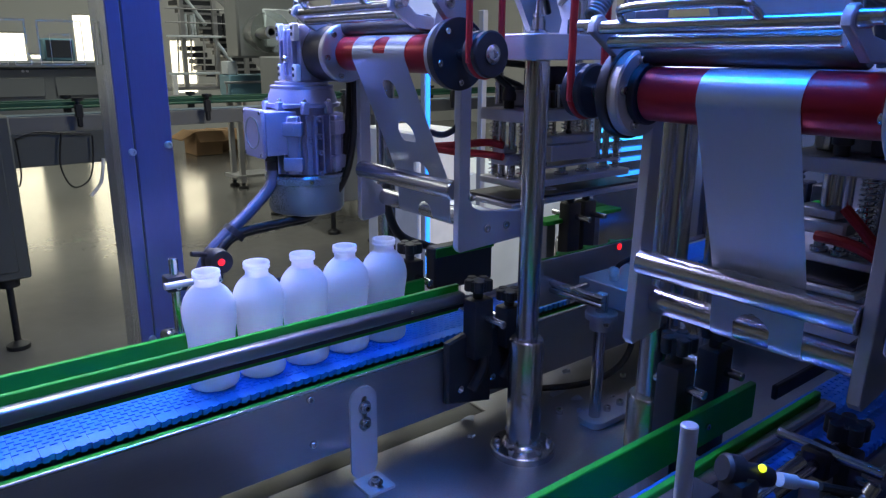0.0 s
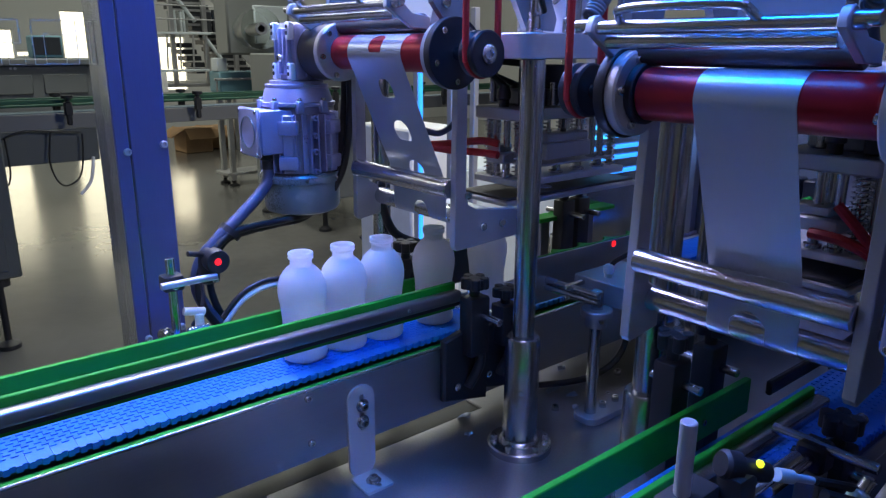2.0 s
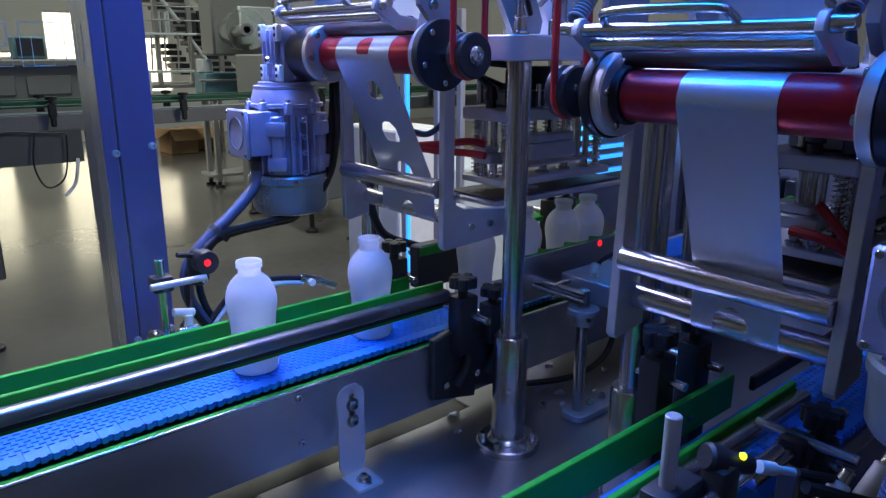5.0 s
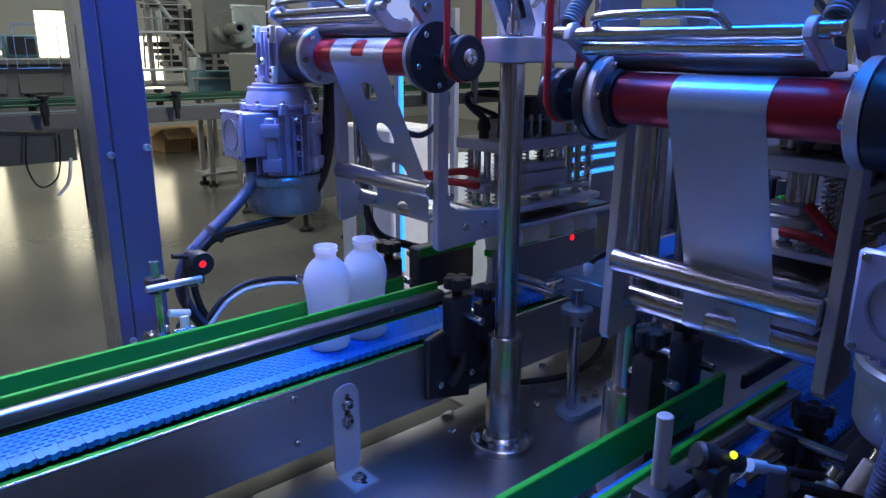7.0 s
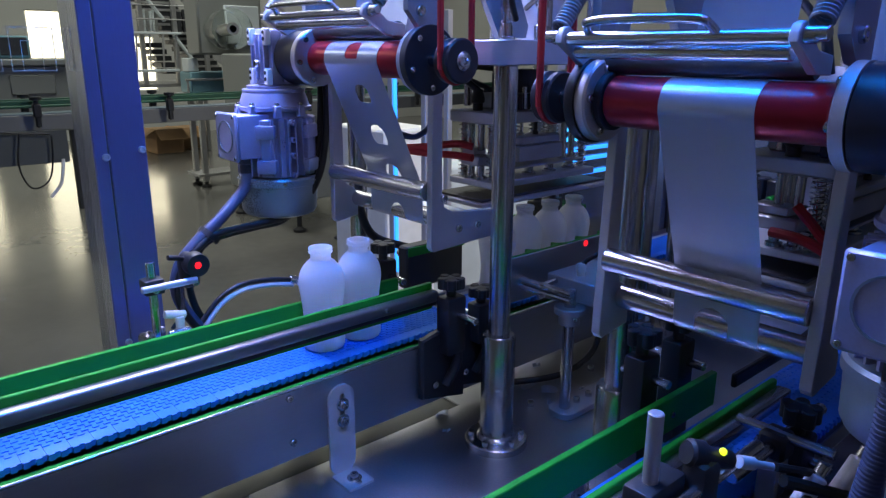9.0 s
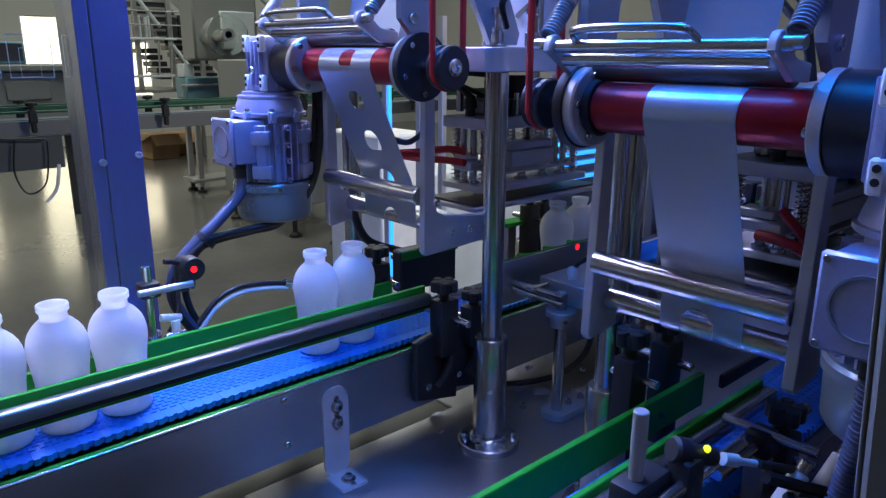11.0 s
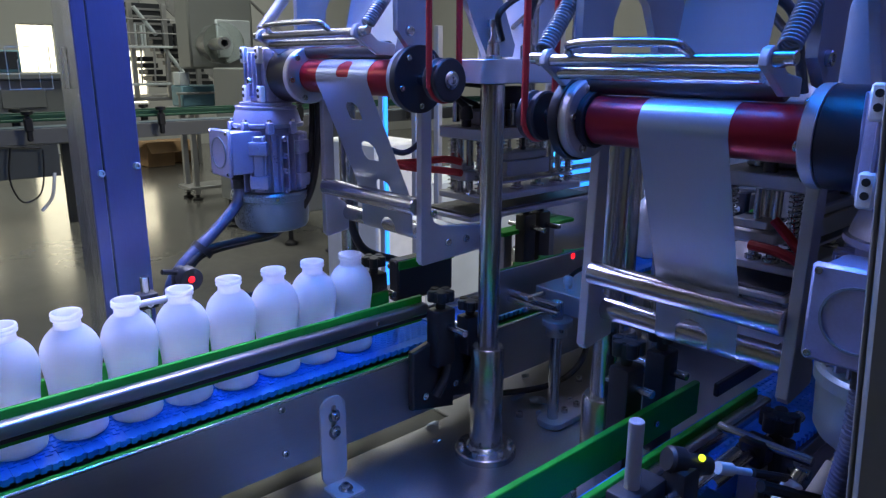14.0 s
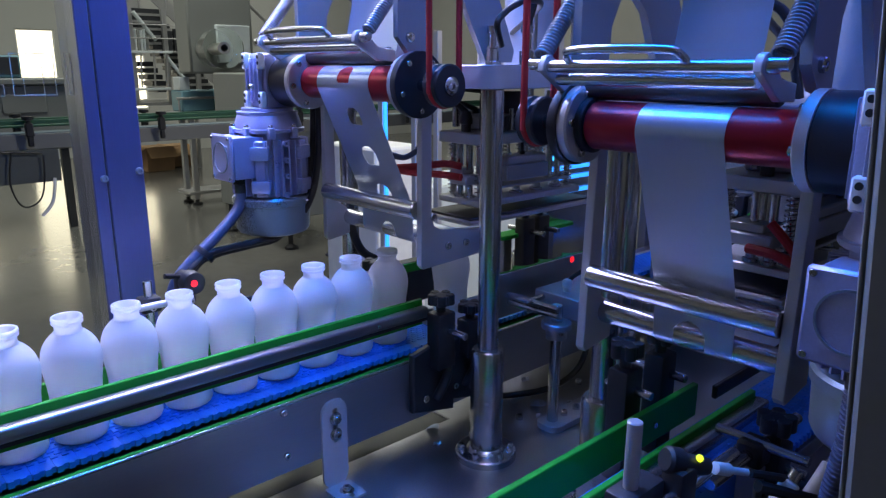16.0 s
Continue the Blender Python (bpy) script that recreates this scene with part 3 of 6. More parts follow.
# ---- conveyor with the bottles ----
def belt_links(x0, n, y0, y1, z):
    """Modular belt: flat links with fingers on both edges and raised ridges."""
    bm = B()
    p = 0.0254
    for i in range(n):
        x = x0 + i * p
        box(bm, x + 0.0002, x + p - 0.0002, y0 + 0.004, y1, z - 0.0087, z - 0.0012)
        for k in range(2, 11):
            yk = y0 + 0.006 + k * (y1 - y0 - 0.006) / 11
            for q in range(2):
                o = (0.0062 if k % 2 else 0.0) + 0.0127 * q
                box(bm, x + o, x + o + 0.0075, yk + 0.0015, yk + 0.0060, z - 0.0012, z)
        for k in range(2):
            box(bm, x + 0.0127 * k + 0.001, x + 0.0127 * k + 0.0075, y0, y0 + 0.004, z - 0.0085, z - 0.0005)
    return bm


def conveyor_one():
    c = thing("conveyor", (0.0, 0.16, FLOOR_Z), "stainless bottle conveyor with green guides beside the machine table", "conveyor")
    part("front_plate", box(B(), -3.3, 3.2, 0.085, 0.088, 0.905, 1.010, 0.0008), BRUSHED, c)
    part("front_lip", rod(B(), (-3.3, 0.0865, 1.0105), (3.2, 0.0865, 1.0105), 0.0025, 10), CHROME, c)
    part("rear_plate", box(B(), -3.3, 3.2, 0.232, 0.235, 0.925, 1.022, 0.0008), BRUSHED, c)
    part("wear_strip", box(B(), -3.3, 3.2, 0.0895, 0.1062, 0.996, 1.0075, 0.0015), GREEN, c, "green plastic wear strip")
    part("wear_strip", box(B(), -3.3, 3.2, 0.2035, 0.231, 1.000, 1.012, 0.001), ALU, c, "grey wear strip behind the belt")
    part("bed", box(B(), -3.3, 3.2, 0.095, 0.231, 0.985, 0.995), ALU_DARK, c)
    for x, z in ((-0.321, 1.0), (-0.319, 0.932)):
        screw(c, (x, 0.085, z), (0, -1, 0), 0.0055, 0.005)
    # added sheet, keeps the bright floor from showing in the gap
    part("gap_sheet", box(B(), -3.2, 3.1, 0.131, 0.30, 0.842, 0.846, 0.001), FAR_STEEL, c, "dull sheet added to dim the gap under the conveyor")
    for x in (-1.6, -0.9):
        part("leg", box(B(), x, x + 0.04, 0.14, 0.18, FLOOR_Z, 0.895, 0.003), BRUSHED, c)
    # front guide: stainless profile with a green strip
    g = part("guide_rail", box(B(), -3.2, -0.052, 0.097, 0.104, 1.062, 1.106, 0.0012), GREEN, c, "green plastic guide strip")
    tubef = part("guide_profile", box(B(), -3.2, -0.052, 0.079, 0.0965, 1.079, 1.097, 0.005, 3), PROFILE, c, "polished stainless guide profile")
    part("profile_slot", box(B(), -3.2, -0.052, 0.085, 0.0965, 1.0725, 1.0785), BLACK, c)
    part("guide_rail", box(B(), -3.2, -0.035, 0.206, 0.214, 1.044, 1.083, 0.0012), GREEN, c, "green plastic guide plate")
    for x in (-1.0, -0.55, -0.2):
        part("rail_rod", rod(B(), (x, 0.2145, 1.052), (x, 0.236, 1.030), 0.006, 12), CHROME, c)
        part("rail_post", box(B(), x - 0.015, x + 0.015, 0.285, 0.305, 0.90, 1.02, 0.003), BLACK, c)
        part("post_arm", box(B(), x - 0.015, x + 0.015, 0.2355, 0.284, 0.90, 0.925, 0.003), BLACK, c)
    screw(c, (-0.155, 0.079, 1.088), (0, -1, 0), 0.003, 0.002)


conveyor_one()
belt = thing("conveyor_belt", (0, 0, 0), "bright blue modular plastic conveyor belt, running", "conveyor belt")
first_link = part("belt_link", belt_links(0.0, 1, 0.1070, 0.2030, BELT_Z), BELT, belt)
first_link.location = (-3.2, 0, 0)
for i in range(1, 172):
    link = new("belt_link", first_link.data)
    link.parent = belt
    link.location = (-3.2 + 0.0254 * i, 0, 0)


def star_knob(parent, x, y, z, h=0.03, r=0.022):
    bm = B()
    lathe(bm, (x, y, z), (x, y, z + h), [(0, 0), (0.008, 0), (0.008, h * 0.45), (0.012, h * 0.5), (0.012, h * 0.95), (0, h)], 14)
    for k in range(5):
        a = 2 * math.pi * k / 5 + 0.3
        rod(bm, (x + math.cos(a) * r * 0.68, y + math.sin(a) * r * 0.68, z + h * 0.42), (x + math.cos(a) * r * 0.68, y + math.sin(a) * r * 0.68, z + h), r * 0.34, 10)
    lathe(bm, (x, y, z + h * 0.42), (x, y, z + h), [(0, 0), (r * 0.78, 0), (r * 0.78, h * 0.5), (0, h * 0.55)], 16)
    return part("knob", bm, BLACK, parent, "black plastic star knob")


def guide_bracket(x, y, low=0.905, top=1.092, plate=True, s=-1, group="guide brackets", rod_to=0.05, knob_h=0.03):
    """Black plastic side bracket with a star knob and a steel cross rod."""
    b = thing("guide_bracket", (x, y, low), "black plastic guide bracket with star knob and steel rod", "bracket", group)
    if plate:
        bm = B()
        prism(bm, [(x - 0.055, low + 0.02), (x + 0.035, low), (x + 0.04, low + 0.10), (x + 0.012, low + 0.125), (x - 0.012, low + 0.13), (x - 0.055, low + 0.12)], "y", y - 0.002, y + 0.012, 0.003)
        part("side_plate", bm, BLACK, b)
        screw(b, (x - 0.03, y - 0.002, low + 0.04), (0, -1, 0), 0.006, 0.004)
        bm = B()
        tube(bm, [(x + 0.012, y - 0.008, low + 0.10), (x + 0.008, y - 0.012, low + 0.07), (x - 0.01, y - 0.006, low + 0.035)], 0.008, 10)
        part("rib", bm, BLACK, b)
    part("upright", box(B(), x - 0.019, x + 0.019, y - 0.022, y + 0.008, low + 0.09, top, 0.004, 2), BLACK, b)
    star_knob(b, x, y - 0.006, top + 0.0, knob_h)
    z = top - 0.03
    part("cross_rod", rod(B(), (x + 0.004, y + s * rod_to - 0.01, z), (x + 0.004, y - s * 0.045, z), 0.006, 14), CHROME, b)
    return b


guide_bracket(-0.040, 0.072, 0.905, 1.090)
guide_bracket(0.030, 0.076, 0.905, 1.062, knob_h=0.026)
guide_bracket(-0.03, 0.262, 0.92, 1.105, False)
guide_bracket(0.42, 0.30, 0.92, 1.145, False)
guide_bracket(0.47, 0.30, 0.92, 1.145, False)


def l_bracket():
    b = thing("angle_bracket", (-0.235, 0.06, TABLE_Z), "slotted stainless angle bracket bolted to table and conveyor", "bracket")
    x0, x1 = -0.2615, -0.2175
    bm = B()
    ring_plate(bm, rounded(x0, x1, TABLE_Z + 0.0005, 0.995, 0.0205, 5), rounded(-0.243, -0.234, 0.925, 0.981, 0.0044, 5), "y", 0.0805, 0.0845)
    part("upright", bm, LIGHT_STEEL, b)
    bm = B()
    ring_plate(bm, [(p[0], p[1]) for p in rounded(x0, x1, 0.034, 0.0803, 0.003, 5)], rounded(-0.243, -0.234, 0.038, 0.062, 0.0044, 5), "z", TABLE_Z + 0.0005, TABLE_Z + 0.0045)
    part("foot", bm, LIGHT_STEEL, b)
    for z in (0.9645, 0.939):
        part("washer", lathe(B(), (-0.2385, 0.0805, z), (-0.2385, 0.0785, z), [(0, 0), (0.010, 0), (0.010, 0.002), (0, 0.002)], 18), CHROME, b)
        screw(b, (-0.2385, 0.0785, z), (0, -1, 0), 0.0065, 0.007)
    part("washer", lathe(B(), (-0.2385, 0.055, TABLE_Z + 0.0045), (-0.2385, 0.055, TABLE_Z + 0.0065), [(0, 0), (0.011, 0), (0.011, 0.002), (0, 0.002)], 18), CHROME, b)
    screw(b, (-0.2385, 0.055, TABLE_Z + 0.0065), (0, 0, 1), 0.0065, 0.007)


l_bracket()


# ---- columns ----
def column(x, y, top=1.44, sleeve=1.038, rs=0.0165, rv=0.0265, label="polished steel guide column in a flanged sleeve"):
    c = thing("guide_column", (x, y, TABLE_Z), label, "column", "guide columns")
    fl = part("flange", lathe(B(), (x, y, TABLE_Z), (x, y, TABLE_Z + 0.02), [(0, 0), (0.05, 0), (0.05, 0.010), (0.048, 0.012), (0.032, 0.013), (0.029, 0.018), (0.0268, 0.02), (0, 0.02)], 40), CHROME, c)
    for k in range(6):
        a = radians(20 + 60 * k)
        screw(fl, (x + 0.040 * math.cos(a), y + 0.040 * math.sin(a), TABLE_Z + 0.012), (0, 0, 1), 0.0055, 0.009)
    L = sleeve - TABLE_Z - 0.02
    sl = part("sleeve", lathe(B(), (x, y, TABLE_Z + 0.0202), (x, y, sleeve), [(0, 0), (rv, 0), (rv, L - 0.004), (rv - 0.003, L), (rs, L), (rs, L - 0.002), (0, L - 0.002)], 36), CHROME, c)
    screw(sl, (x - rv * 0.7, y - rv * 0.7, 0.955), (-1, -1, 0), 0.004, 0.002)
    part("shaft", rod(B(), (x, y, sleeve - 0.001), (x, y, top), rs, 36, 0.001), CHROME, c)
    return c


column(-0.004, -0.005)
column(-0.012, -0.228, 1.405)
column(0.20, -0.115, 1.439, 1.045, 0.014, 0.024)
column(0.0, 0.37, 1.439, 1.045)
column(0.50, 0.0, 1.439)
column(0.50, 0.37, 1.439)


def small_post():
    c = thing("sensor_post", (0.157, -0.011, TABLE_Z), "thin steel post with collar on a bolted foot plate", "post")
    bm = B()
    prism(bm, [(p[0], p[1]) for p in rounded(0.133, 0.33, -0.036, 0.014, 0.02, 5)], "z", TABLE_Z + 0.0005, TABLE_Z + 0.012, 0.001)
    part("foot_plate", bm, ALU, c)
    for x in (0.19, 0.225, 0.295):
        screw(c, (x, -0.011, TABLE_Z + 0.012), (0, 0, 1), 0.0065, 0.009)
    part("shaft", rod(B(), (0.157, -0.011, TABLE_Z + 0.0122), (0.157, -0.011, 1.080), 0.010, 24), CHROME, c)
    part("collar", lathe(B(), (0.157, -0.011, 1.018), (0.157, -0.011, 1.050), [(0.0101, 0), (0.018, 0.001), (0.018, 0.018), (0.026, 0.020), (0.026, 0.029), (0.024, 0.031), (0.0101, 0.031)], 28), ALU, c)
    screw(c, (0.147, -0.028, 1.034), (-0.5, -0.85, 0), 0.004, 0.006)
    c.location.x -= 0.005
    c.location.y -= 0.007


small_post()


# ---- foil units ----
def gear_motor(y, s, dz, x=-0.150, group="gear motors", mdx=0.0):
    """Worm gearbox on the roller's end with a finned motor hanging below; s is the way from the roller to the gearbox."""
    m = thing("gear_motor", (x, y, 1.18 + dz), "grey painted gear motor with cooling fins and terminal box, hanging upright", "motor", group)
    x += 0.012 if s > 0 else -0.004
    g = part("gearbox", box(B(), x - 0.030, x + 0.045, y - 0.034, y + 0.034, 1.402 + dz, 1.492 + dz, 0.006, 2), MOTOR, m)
    for k in range(5):
        xx = x - 0.014 + 0.012 * k
        part("fin", box(B(), xx, xx + 0.004, y - s * 0.034, y - s * 0.040, 1.408 + dz, 1.486 + dz, 0.001), MOTOR, g)
    for k in range(4):
        yy = y - 0.024 + 0.014 * k
        part("fin", box(B(), x - 0.039, x - 0.0305, yy, yy + 0.004, 1.412 + dz, 1.484 + dz, 0.001), MOTOR, g)
    for yy in (y - 0.029, y + 0.022):
        for zz in (1.405, 1.468):
            lug = part("lug", box(B(), x - 0.041, x - 0.0305, yy - 0.0065, yy + 0.0065, zz + dz - 0.002, zz + 0.025 + dz, 0.002), WHITE_P, g, "pale machined lug")
            for q in (0.008, 0.018):
                part("hole", lathe(B(), (x - 0.0412, yy, zz + q + dz), (x - 0.0418, yy, zz + q + dz), [(0, 0), (0.0032, 0), (0.003, 0.001), (0, 0.001)], 10), BLACK, g)
    screw(g, (x - 0.039, y - 0.002, 1.437 + dz), (-1, 0, 0), 0.006, 0.006)
    x += mdx - (0.012 if s > 0 else -0.004)
    yb = y + 0.018 * (mdx > 0)
    tb = x if mdx > 0 else x + 0.020
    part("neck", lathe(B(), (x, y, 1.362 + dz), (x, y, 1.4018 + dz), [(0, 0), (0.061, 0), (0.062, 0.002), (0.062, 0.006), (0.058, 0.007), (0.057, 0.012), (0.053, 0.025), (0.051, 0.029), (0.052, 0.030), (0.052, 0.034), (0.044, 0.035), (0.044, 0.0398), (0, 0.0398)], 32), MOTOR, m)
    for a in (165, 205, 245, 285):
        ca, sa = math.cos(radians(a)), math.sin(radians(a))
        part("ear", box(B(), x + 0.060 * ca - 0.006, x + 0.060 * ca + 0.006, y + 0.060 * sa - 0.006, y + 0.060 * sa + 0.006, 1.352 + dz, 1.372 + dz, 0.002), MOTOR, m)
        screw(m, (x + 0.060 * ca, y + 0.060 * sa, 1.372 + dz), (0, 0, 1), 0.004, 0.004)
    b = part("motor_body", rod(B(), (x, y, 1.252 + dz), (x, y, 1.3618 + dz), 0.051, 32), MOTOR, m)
    for k in range(32):
        a = 2 * math.pi * k / 32
        bm = B()
        box(bm, 0.050, 0.067, -0.0013, 0.0013, 1.256, 1.350)
        bmesh.ops.transform(bm, matrix=Matrix.Translation((x, y, dz)) @ Matrix.Rotation(a, 4, "Z"), verts=bm.verts)
        part("cooling_fin", bm, MOTOR, b)
    for a in (227, 297):
        bm = B()
        for z0, z1 in ((1.262, 1.284), (1.318, 1.341)):
            box(bm, 0.055, 0.0735, -0.016, 0.016, z0, z1, 0.003, 2)
            lathe(bm, (0.0736, 0, (z0 + z1) / 2), (0.0744, 0, (z0 + z1) / 2), [(0, 0), (0.0045, 0), (0.0045, 0.0007), (0.002, 0.0008), (0, 0.0002)], 10)
        box(bm, 0.055, 0.069, -0.009, 0.009, 1.256, 1.350, 0.002)
        bmesh.ops.transform(bm, matrix=Matrix.Translation((x, y, dz)) @ Matrix.Rotation(radians(a), 4, "Z"), verts=bm.verts)
        part("mounting_pad", bm, MOTOR, b)
    for zz in (1.258, 1.291, 1.317, 1.345):
        ca, sa = math.cos(radians(264)), math.sin(radians(264))
        screw(b, (x + 0.064 * ca, y + 0.064 * sa, zz + dz), (ca, sa, 0), 0.005, 0.009, MOTOR, "boss")
    part("fan_cover", lathe(B(), (x, y, 1.182 + dz), (x, y, 1.2518 + dz), [(0, 0), (0.050, 0.001), (0.060, 0.005), (0.064, 0.012), (0.066, 0.055), (0.069, 0.056), (0.069, 0.066), (0.066, 0.0698), (0, 0.0698)], 40), MOTOR_DARK, m, "smooth grey-green fan cover")
    for a in (200, 250, 300):
        screw(m, (x + 0.069 * math.cos(radians(a)), y + 0.069 * math.sin(radians(a)), 1.244 + dz), (math.cos(radians(a)), math.sin(radians(a)), 0), 0.003, 0.003)
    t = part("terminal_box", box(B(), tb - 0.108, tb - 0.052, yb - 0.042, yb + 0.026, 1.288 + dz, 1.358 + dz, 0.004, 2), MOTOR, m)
    part("lid", box(B(), tb - 0.115, tb - 0.1085, yb - 0.044, yb + 0.028, 1.284 + dz, 1.362 + dz, 0.003), MOTOR, t)
    part("emblem", pipe(B(), (tb - 0.1152, yb - 0.008, 1.323 + dz), (tb - 0.1165, yb - 0.008, 1.323 + dz), 0.026, 0.024), MOTOR_DARK, t)
    for yy in (yb - 0.038, yb + 0.022):
        for zz in (1.290, 1.356):
            screw(t, (tb - 0.115, yy, zz + dz), (-1, 0, 0), 0.003, 0.002)
    part("cable_gland", lathe(B(), (tb - 0.085, yb - 0.012, 1.2878 + dz), (tb - 0.085, yb - 0.012, 1.262 + dz), [(0, 0), (0.013, 0), (0.013, 0.010), (0.010, 0.012), (0.010, 0.026), (0, 0.026)], 14), BLACK, m)
    return m


def roller_unit(y_arm, y_far, s, dz, pul, r0, r1, bar, low_bar, pa0, pa1, group):
    """The stand with the red drive roller: y_arm is the arm on the pulley side, y_far the one on the motor side; r0 to r1 is the roller, pa0 to pa1 the pressure arm."""
    u = thing("foil_roller_stand", (-0.08, (y_arm + y_far) / 2, 1.18 + dz), "aluminium foil stand with red drive roller and polished bars", "foil stand", group)
    xr, zr = -0.125, 1.447 + dz
    ya, yb = min(y_arm, y_far), max(y_arm, y_far)
    arms = []
    for y in (y_arm, y_far):
        foot = 0.05 if y == y_arm and s > 0 else -0.055
        low = 1.192 if y == y_far and s < 0 else 1.176
        pts = [(-0.100, 1.440), (-0.082, 1.440), (-0.082, 1.256), (-0.077, 1.240), (-0.062, 1.232), (foot, 1.219), (foot, low + 0.007), (-0.098, low), (-0.103, low + 0.006)]
        bm = B()
        wide = 0.006 if s < 0 else 0.0
        prism(bm, [(p[0] - wide * (p[0] < -0.09 and p[1] < 1.3), p[1] + dz) for p in pts], "y", y - 0.006, y + 0.006, 0.001)
        a = part("arm", bm, ALU, u, "flat aluminium side arm")
        for xx, zz in ((-0.080, 1.254), (-0.05, 1.205), (-0.012, 1.205)):
            if xx < foot:
                screw(a, (xx, y - 0.006, zz + dz), (0, -1, 0), 0.006, 0.004)
    part("guide_bar", rod(B(), (bar[0], ya + 0.0062, bar[1] + dz), (bar[0], yb - 0.0062, bar[1] + dz), 0.0138, 28), CHROME, u, "polished steel guide bar")
    part("guide_bar", rod(B(), (low_bar[0], ya + 0.0062, low_bar[1] + dz), (low_bar[0], yb - 0.0062, low_bar[1] + dz), 0.0138, 28), CHROME, u, "polished steel guide bar")
    # red roller, its flanges, and the pulley
    ro = part("red_roller", rod(B(), (xr, r0, zr), (xr, r1, zr), 0.0255, 40), RED, u, "red anodised drive roller")
    part("bearing", rod(B(), (xr, r0 - s * 0.010, zr), (xr, r0 - s * 0.0002, zr), 0.030, 28), BLACK_ANO, u)
    d = part("end_ring", lathe(B(), (xr, r0 - s * 0.0102, zr), (xr, r0 - s * 0.022, zr), [(0, 0), (0.040, 0), (0.042, 0.002), (0.042, 0.0118), (0, 0.0118)], 40), ALU, u)
    for k in range(5):
        a = radians(72 * k + 30)
        screw(d, (xr + 0.033 * math.cos(a), r0 - s * 0.0102, zr + 0.033 * math.sin(a)), (0, s, 0), 0.0045, 0.004)
    k2 = part("end_disc", lathe(B(), (xr, r0 - s * 0.0222, zr), (xr, r0 - s * 0.034, zr), [(0, 0), (0.0445, 0), (0.045, 0.001), (0.045, 0.011), (0.044, 0.0118), (0, 0.0118)], 48), BLACK_ANO, u, "black anodised disc")
    for k in range(5):
        a = radians(72 * k + 55)
        screw(k2, (xr + 0.035 * math.cos(a), r0 - s * 0.034, zr + 0.035 * math.sin(a)), (0, -s, 0), 0.004, 0.003)
    part("shaft", rod(B(), (xr, r0 - s * 0.0342, zr), (xr, pul - s * 0.004, zr), 0.008, 16), CHROME, u)
    p = part("pulley", lathe(B(), (xr, pul + s * 0.010, zr), (xr, pul - s * 0.016, zr), [(0.0082, 0), (0.026, 0), (0.028, 0.002), (0.028, 0.008), (0.024, 0.013), (0.028, 0.018), (0.028, 0.024), (0.026, 0.026), (0.0082, 0.026)], 36), BLACK_ANO, u, "black belt pulley")
    part("hub_screw", lathe(B(), (xr, pul - s * 0.014, zr), (xr, pul - s * 0.020, zr), [(0, 0), (0.012, 0), (0.012, 0.004), (0.009, 0.006), (0.005, 0.006), (0.004, 0.003), (0, 0.003)], 18), CHROME, u)
    # motor side
    e = part("end_ring", lathe(B(), (xr, r1 + s * 0.0062, zr), (xr, r1 + s * 0.018, zr), [(0, 0), (0.042, 0), (0.044, 0.002), (0.044, 0.0118), (0, 0.0118)], 40), ALU, u)
    for k in range(6):
        a = radians(60 * k + 10)
        screw(e, (xr + 0.036 * math.cos(a), r1 + s * 0.0062, zr + 0.036 * math.sin(a)), (0, -s, 0), 0.0045, 0.004)
    part("coupling_housing", rod(B(), (xr, r1 + s * 0.0182, zr), (xr, r1 + s * 0.074, zr), 0.043, 40), BLACK_ANO, u, "black coupling housing")
    # spring-loaded pressure arm above the roller
    xa, za = -0.178, 1.512 + dz
    pa = part("pressure_arm", rod(B(), (xa, pa0 + 0.006, za - 0.004), (xa, pa1 - 0.002, za - 0.004), 0.0064, 18), CHROME, u, "polished pressure bar frame")
    part("second_bar", rod(B(), (xa + 0.012, pa0 + 0.014, za - 0.0165), (xa + 0.012, pa1 - 0.010, za - 0.0165), 0.0066, 18), CHROME, pa)
    part("pressure_roller", rod(B(), (xa + 0.056, pa0 + 0.012, za - 0.0262), (xa + 0.056, pa1 - 0.012, za - 0.0262), 0.0125, 24), ROLL_DARK, pa, "dull pressure roller")
    for y in (pa0 + 0.006, pa1 - 0.004):
        bm = B()
        prism(bm, [(xa - 0.011, za - 0.008), (xa - 0.0105, za - 0.001), (xa - 0.006, za + 0.0055), (xa + 0.001, za + 0.0075), (xa + 0.008, za + 0.004), (xa + 0.03, za - 0.014), (xa + 0.06, za - 0.018), (xa + 0.06, za - 0.034), (xa + 0.03, za - 0.033)], "y", y - 0.004, y + 0.004, 0.001)
        part("lever", bm, ALU, pa)
        o = -1 if y == pa0 + 0.006 else 1
        screw(pa, (xa, y + o * 0.004, za - 0.004), (0, o, 0), 0.006, 0.010)
    h = part("handle", tube(B(), [(xa, pa1 - 0.035, za - 0.004), (xa - 0.008, pa1 - 0.036, za + 0.006), (xa - 0.016, pa1 - 0.045, za + 0.0105), (xa - 0.018, (pa0 + pa1) / 2 + 0.03, za + 0.012), (xa - 0.016, pa0 + 0.085, za + 0.0105), (xa - 0.008, pa0 + 0.076, za + 0.006), (xa, pa0 + 0.070, za - 0.004)], 0.0042, 10), CHROME, pa, "bent steel handle")
